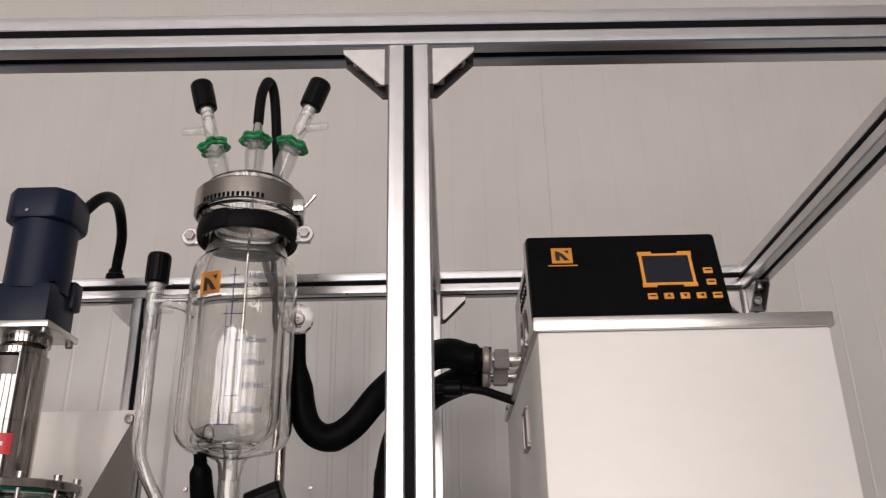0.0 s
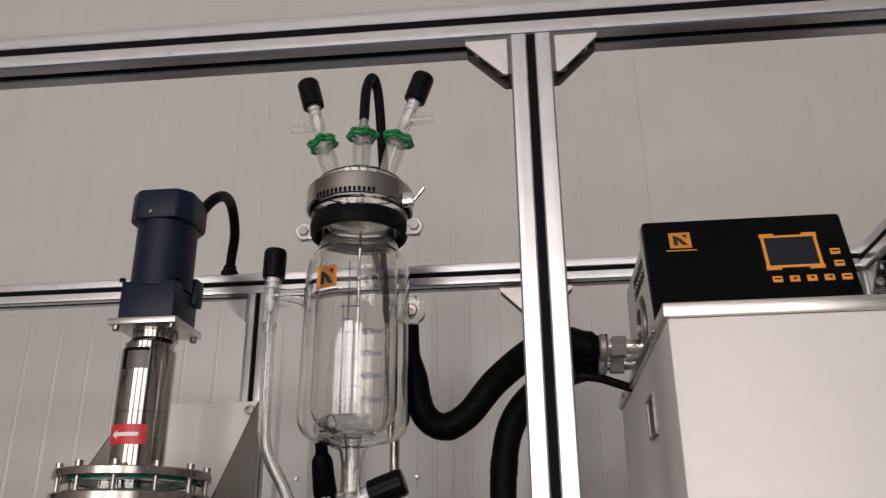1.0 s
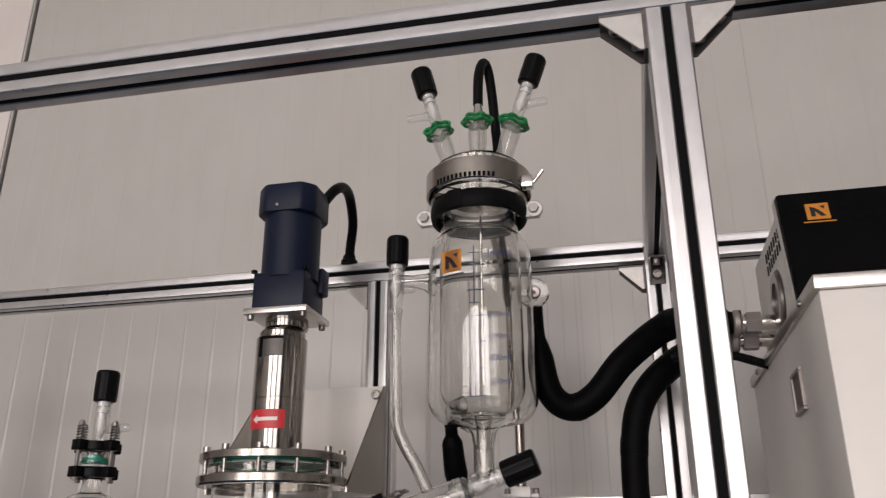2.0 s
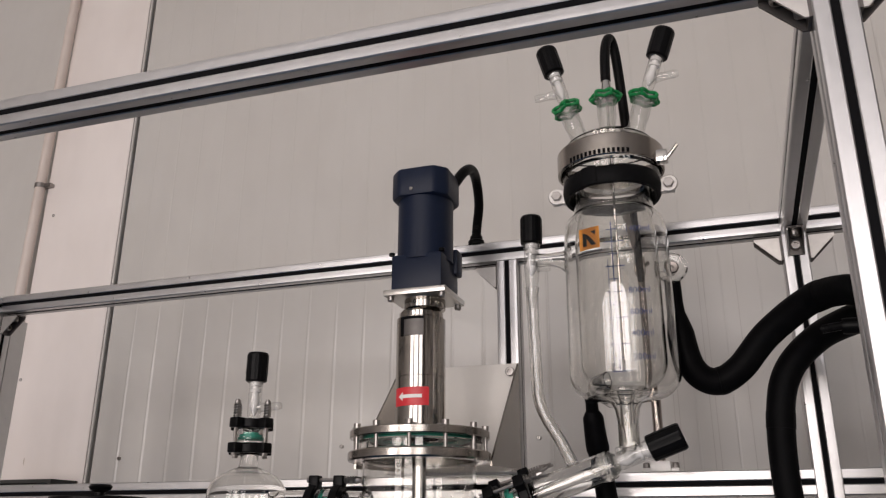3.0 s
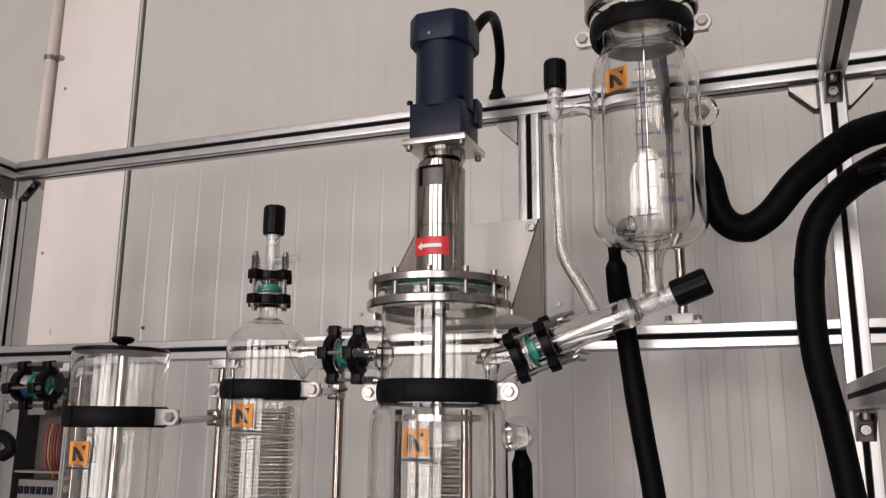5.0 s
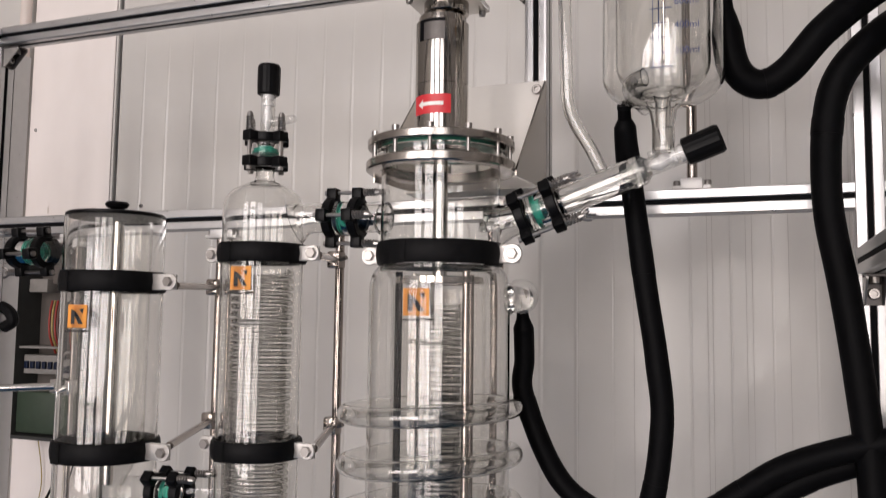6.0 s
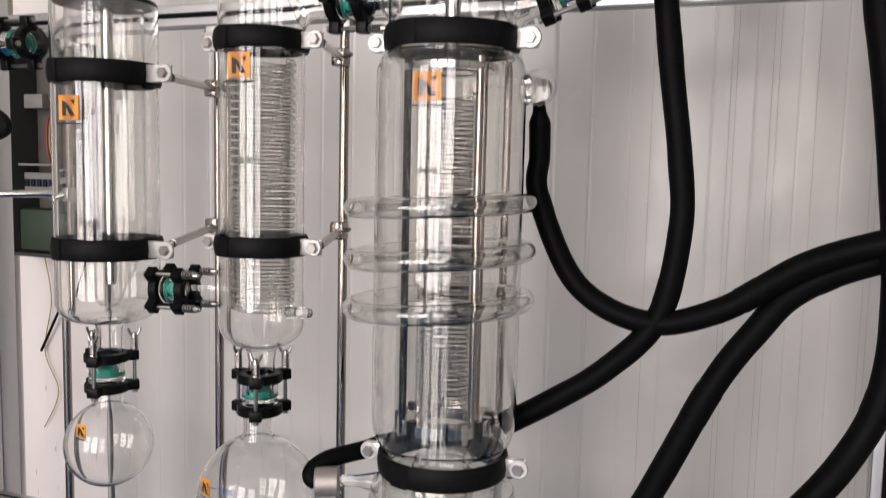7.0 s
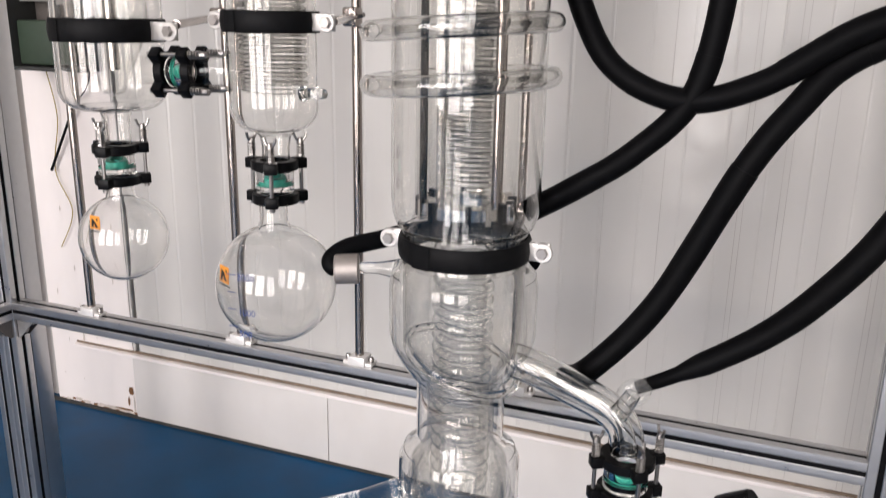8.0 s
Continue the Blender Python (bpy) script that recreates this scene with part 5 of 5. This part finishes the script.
for k, (px, pz) in enumerate(keys):
    key = part("button", panel_box(px - 0.006, px + 0.006, pz - 0.0045, pz + 0.0045, -0.0014, 0.001, 0.0008), ORANGE, fascia, "orange membrane button")
    tri = bmesh.new()
    if k in (1, 2, 3):
        pts = {1: ((-.003, -.002), (.003, -.002), (0, .0028)), 2: ((-.003, .002), (.003, .002), (0, -.0028)), 3: ((.003, -.0028), (.003, .0028), (-.003, 0))}[k]
        tri.faces.new([tri.verts.new(fmx @ Vector((px + a, -0.0019, pz + b))) for a, b in pts])
    else:
        tri.free()
        tri = panel_box(px - 0.004, px + 0.004, pz - 0.0008, pz + 0.0012, -0.0019, 0)
    part("symbol", tri, LABEL_BLACK, key, smooth=False)
lg = panel_box(-0.0935, -0.0665, 0.138, 0.162, -0.0012, 0.001)
part("mark_plate", lg, ORANGE, fascia, "orange square mark")
bm = bmesh.new()
for poly in (((-.32, -.34), (-.12, -.34), (-.12, .22), (-.32, .3)), ((-.12, .22), (.06, .06), (.34, -.34), (.1, -.34), (-.12, 0)), ((.1, .3), (.34, .34), (.3, .1))):
    bm.faces.new([bm.verts.new(fmx @ Vector((-0.08 + a * 0.027, -0.0018, 0.15 + b * 0.024))) for a, b in poly])
part("mark", bm, LABEL_BLACK, fascia, smooth=False)
part("print_bar", panel_box(-0.099, -0.061, 0.1335, 0.135, -0.0012, 0.001), ORANGE, fascia, "orange line of print")
for k in range(7):
    for z0 in (1.885, 1.903):
        part("vent_slit", B((0.1368, 0.1392, 0.905 + 0.017 * k, 0.911 + 0.017 * k, z0, z0 + 0.013)), SLOT, hd, smooth=False)
part("fan_opening", lathe([(0, 0.0015), (0.04, 0.0015), (0.042, 0.0), (0, 0.0)], frame_of((0.138, 0.965, 1.835), (0, 0.965, 1.835)), 32), IRON, hd, "dark round fan opening")
part("fan_guard", ring_of(0.024, 0.036, -0.003, 0.002, frame_of((0.1345, 0.965, 1.835), (0, 0.965, 1.835)), 32, 0.001), BOLT, hd)

# ---- fittings and insulated hoses ----
fit_y = 0.985
for k, dz in enumerate((0.0, -0.012)):
    un = thing("hose_union", "steel pipe union joining an insulated hose to the circulator", "fitting", (0.1, fit_y + 0.03 * k, 1.815 + dz), "hose unions")
    m = frame_of((0.14, fit_y + 0.045 * k, 1.812 + dz), (-0.2, fit_y + 0.045 * k, 1.816 + dz))
    part("stub", lathe([(0, 0), (0.0105, 0), (0.0105, 0.05), (0, 0.05)], m, 20), STEEL, un)
    part("nut", hexnut(m @ Matrix.Translation((0, 0, 0.026)), 0.0155, 0.02), DULL, un)
    part("collar", ring_of(0.009, 0.0185, 0.052, 0.062, m, 24, 0.002), DULL, un)
    part("sleeve_nut", hexnut(m @ Matrix.Translation((0, 0, 0.05)), 0.0155, 0.012), DULL, un)


def hose(pts, r, label="black foam-insulated hose sagging between its unions", wob=0.03):
    h = thing("insulated_hose", label, "hose", pts[0], "insulated hoses")
    part("sleeve", pipe(pts, r, 20, 12, wobble=wob), FOAM, h)
    line = smooth_path(pts, 12)
    n = len(line)
    for share in (0.3, 0.62):
        i = int(share * n)
        rr = float(np.interp(i / (n - 1), [q for q, _ in r], [v for _, v in r]))
        part("tape_wrap", pipe(line[i:i + 4], rr * 1.04, 20, 2), FOAM, h, "wrapped black tape")
    part("end_collar", pipe(line[:3], r[0][1] * 1.12, 18, 1), RUBBER, h)
    return h


hose([(0.09, 0.985, 1.815), (0.058, 0.99, 1.817), (0.03, 1.01, 1.83), (-0.01, 1.06, 1.832), (-0.07, 1.1, 1.796), (-0.115, 1.11, 1.748), (-0.152, 1.11, 1.731), (-0.183, 1.1, 1.755), (-0.196, 1.09, 1.83), (-0.198, 1.085, 1.885)],
     [(0, 0.0141), (0.06, 0.0149), (0.07, 0.0205), (0.2, 0.0216), (0.85, 0.0199), (0.9, 0.0124), (1, 0.0116)])
hose([(0.08, 1.03, 1.798), (0.05, 1.06, 1.802), (0.0, 1.12, 1.79), (-0.045, 1.15, 1.748), (-0.064, 1.155, 1.68), (-0.066, 1.155, 1.56), (-0.045, 1.155, 1.42), (-0.022, 1.15, 1.2), (-0.028, 1.14, 1.05), (-0.07, 1.125, 0.95), (-0.135, 1.11, 0.864), (-0.2, 1.09, 0.806), (-0.29, 1.07, 0.75), (-0.345, 1.04, 0.73)],
     [(0, 0.0166), (0.05, 0.0216), (0.8, 0.0185), (0.9, 0.0165), (0.93, 0.0105), (1, 0.009)])
hose([(-0.337, 1.1, 1.715), (-0.338, 1.13, 1.66), (-0.333, 1.15, 1.602), (-0.315, 1.15, 1.458), (-0.299, 1.15, 1.343), (-0.293, 1.15, 1.245), (-0.318, 1.15, 1.115), (-0.39, 1.145, 1.032), (-0.47, 1.14, 0.975), (-0.535, 1.13, 0.936)],
     [(0, 0.0091), (0.05, 0.0100), (0.06, 0.0158), (0.16, 0.0183), (0.17, 0.0165), (1, 0.0178)])
hose([(-0.497, 1.13, 1.425), (-0.498, 1.145, 1.385), (-0.498, 1.15, 1.34), (-0.497, 1.15, 1.28), (-0.437, 1.15, 1.156), (-0.337, 1.15, 1.107), (-0.236, 1.15, 1.132), (-0.127, 1.15, 1.203), (-0.012, 1.15, 1.243), (0.1, 1.15, 1.262), (0.2, 1.2, 1.26)],
     [(0, 0.0075), (0.06, 0.0100), (0.09, 0.0158), (0.2, 0.0155), (0.5, 0.0172), (1, 0.0193)])
hose([(0.2, 1.205, 1.235), (0.05, 1.19, 1.232), (-0.06, 1.175, 1.205), (-0.14, 1.17, 1.162), (-0.187, 1.16, 1.106), (-0.243, 1.15, 1.019), (-0.338, 1.14, 0.82), (-0.424, 1.11, 0.714), (-0.452, 1.075, 0.712)],
     [(0, 0.0199), (0.5, 0.0191), (0.9, 0.0187), (1, 0.0166)])
hose([(-0.777, 1.015, 0.85), (-0.792, 1.01, 0.852), (-0.797, 1.015, 0.862), (-0.782, 1.035, 0.876), (-0.745, 1.07, 0.884), (-0.695, 1.12, 0.892), (-0.62, 1.19, 0.88), (-0.55, 1.25, 0.82)], [(0, 0.0075), (0.09, 0.0083), (0.12, 0.0137), (1, 0.0145)], "short black hose looping behind the evaporator")
th = thing("power_cable", "thin black corrugated cable between circulator and hose bundle", "cable", (0.1, 1.0, 1.77))
part("cable", pipe([(0.126, 1.03, 1.763), (0.1, 1.028, 1.772), (0.075, 1.028, 1.78), (0.035, 1.03, 1.785), (0.0, 1.05, 1.786)], 0.0065, 12, 16, ribs=0.1), CABLE, th)
part("connector", lathe([(0, 0), (0.0105, 0), (0.0115, 0.004), (0.0115, 0.024), (0.009, 0.028), (0, 0.028)], frame_of((0.024, 1.035, 1.785), (0.06, 1.029, 1.783)), 16), PLASTIC, th, "black cable connector")

# ---- electrical cabinet and cables by the pillar ----
YELLOW = material("faded_yellow_wire", (0.34, 0.25, 0.08), 0.5, 0, 0.2, 60)
WIRE = material("dull_wire", (0.12, 0.05, 0.04), 0.5, 0, 0.2, 60)
CABINET = material("grey_brown_enamel", (0.12, 0.105, 0.095), 0.5, 0, 0.15, 40, blotch=0.3)
eb = thing("electrical_cabinet", "open grey electrical cabinet with breakers and loose wires", "cabinet", (-2.12, WALL, 1.05))
GREENBOX = material("dark_green_enamel", (0.035, 0.055, 0.035), 0.5, 0, 0.2, 40, blotch=0.3)
# Pale plastic toned down to grey for the dim cabinet interior.
PANELGREY = material("shaded_grey_plastic", (0.26, 0.245, 0.23), 0.55, 0, 0.15, 60, blotch=0.3)
REDWIRE = material("red_wire", (0.3, 0.03, 0.02), 0.5, 0, 0.2, 60)
part("back", B((-2.21, -1.985, WALL - 0.012, WALL - 0.006, 1.04, 1.66)), CABINET, eb, "grey-brown cabinet back")
# Case sides coloured near black for the shade inside the open cabinet.
part("case", B((-2.21, -2.2, WALL - 0.11, WALL - 0.012, 1.04, 1.66), (-1.995, -1.985, WALL - 0.11, WALL - 0.012, 1.04, 1.66), (-2.2, -1.995, WALL - 0.11, WALL - 0.012, 1.65, 1.66), (-2.2, -1.995, WALL - 0.11, WALL - 0.012, 1.04, 1.05)), DARK, eb)
part("shelf", B((-2.2, -1.995, WALL - 0.085, WALL - 0.012, 1.3, 1.306)), PANELGREY, eb, "thin grey shelf rail")
strip = part("breaker_strip", B((-2.195, -2.045, WALL - 0.07, WALL - 0.012, 1.225, 1.28), bevel=0.002), PANELGREY, eb, "pale row of breakers")
for k in range(6):
    part("toggle", B((-2.186 + 0.0225 * k, -2.173 + 0.0225 * k, WALL - 0.078, WALL - 0.07, 1.24, 1.262), bevel=0.0015), NAVY, strip, "dark blue toggle")
part("relay", B((-2.19, -2.12, WALL - 0.07, WALL - 0.012, 1.465, 1.505), bevel=0.003), PANELGREY, eb)
part("relay", B((-2.11, -2.07, WALL - 0.06, WALL - 0.012, 1.49, 1.535), bevel=0.003), CABINET, eb)
part("transformer", B((-2.195, -2.04, WALL - 0.09, WALL - 0.012, 1.055, 1.175), bevel=0.006), GREENBOX, eb, "dark green block")
for k, mat in enumerate((REDWIRE, YELLOW, REDWIRE, WIRE, REDWIRE, LABEL_BLACK, YELLOW)):
    x = -2.105 + 0.011 * k
    part("wire", pipe([(x, WALL - 0.04, 1.285), (x + 0.004, WALL - 0.07, 1.34), (x - 0.004, WALL - 0.065, 1.4), (x - 0.012, WALL - 0.05, 1.44)], 0.0032, 8, 6), mat, eb, "loose thin wire")
wc = thing("wall_cable", "thin cables hanging down the pillar below the cabinet", "cable", (-2.15, WALL, 1.04))
part("black_wire", pipe([(-2.0, WALL - 0.03, 1.07), (-2.06, WALL - 0.03, 0.97), (-2.2, WALL - 0.02, 0.74)], 0.004, 8, 8), CABLE, wc)
part("yellow_wire", pipe([(-2.18, WALL - 0.02, 1.04), (-2.16, WALL - 0.015, 0.9), (-2.19, WALL - 0.015, 0.74), (-2.14, WALL - 0.015, 0.62), (-2.2, WALL - 0.015, 0.5)], 0.0016, 8, 8), YELLOW, wc, "thin yellow wire")
gl = thing("black_gauge_hose", "black hose end curling past the cold trap", "hose", (-1.7, 1.2, 1.4))
part("hose", pipe([(-1.9, 1.3, 1.42), (-1.8, 1.3, 1.425), (-1.735, 1.3, 1.41), (-1.715, 1.3, 1.385), (-1.74, 1.3, 1.37)], 0.013, 12, 8), RUBBER, gl)
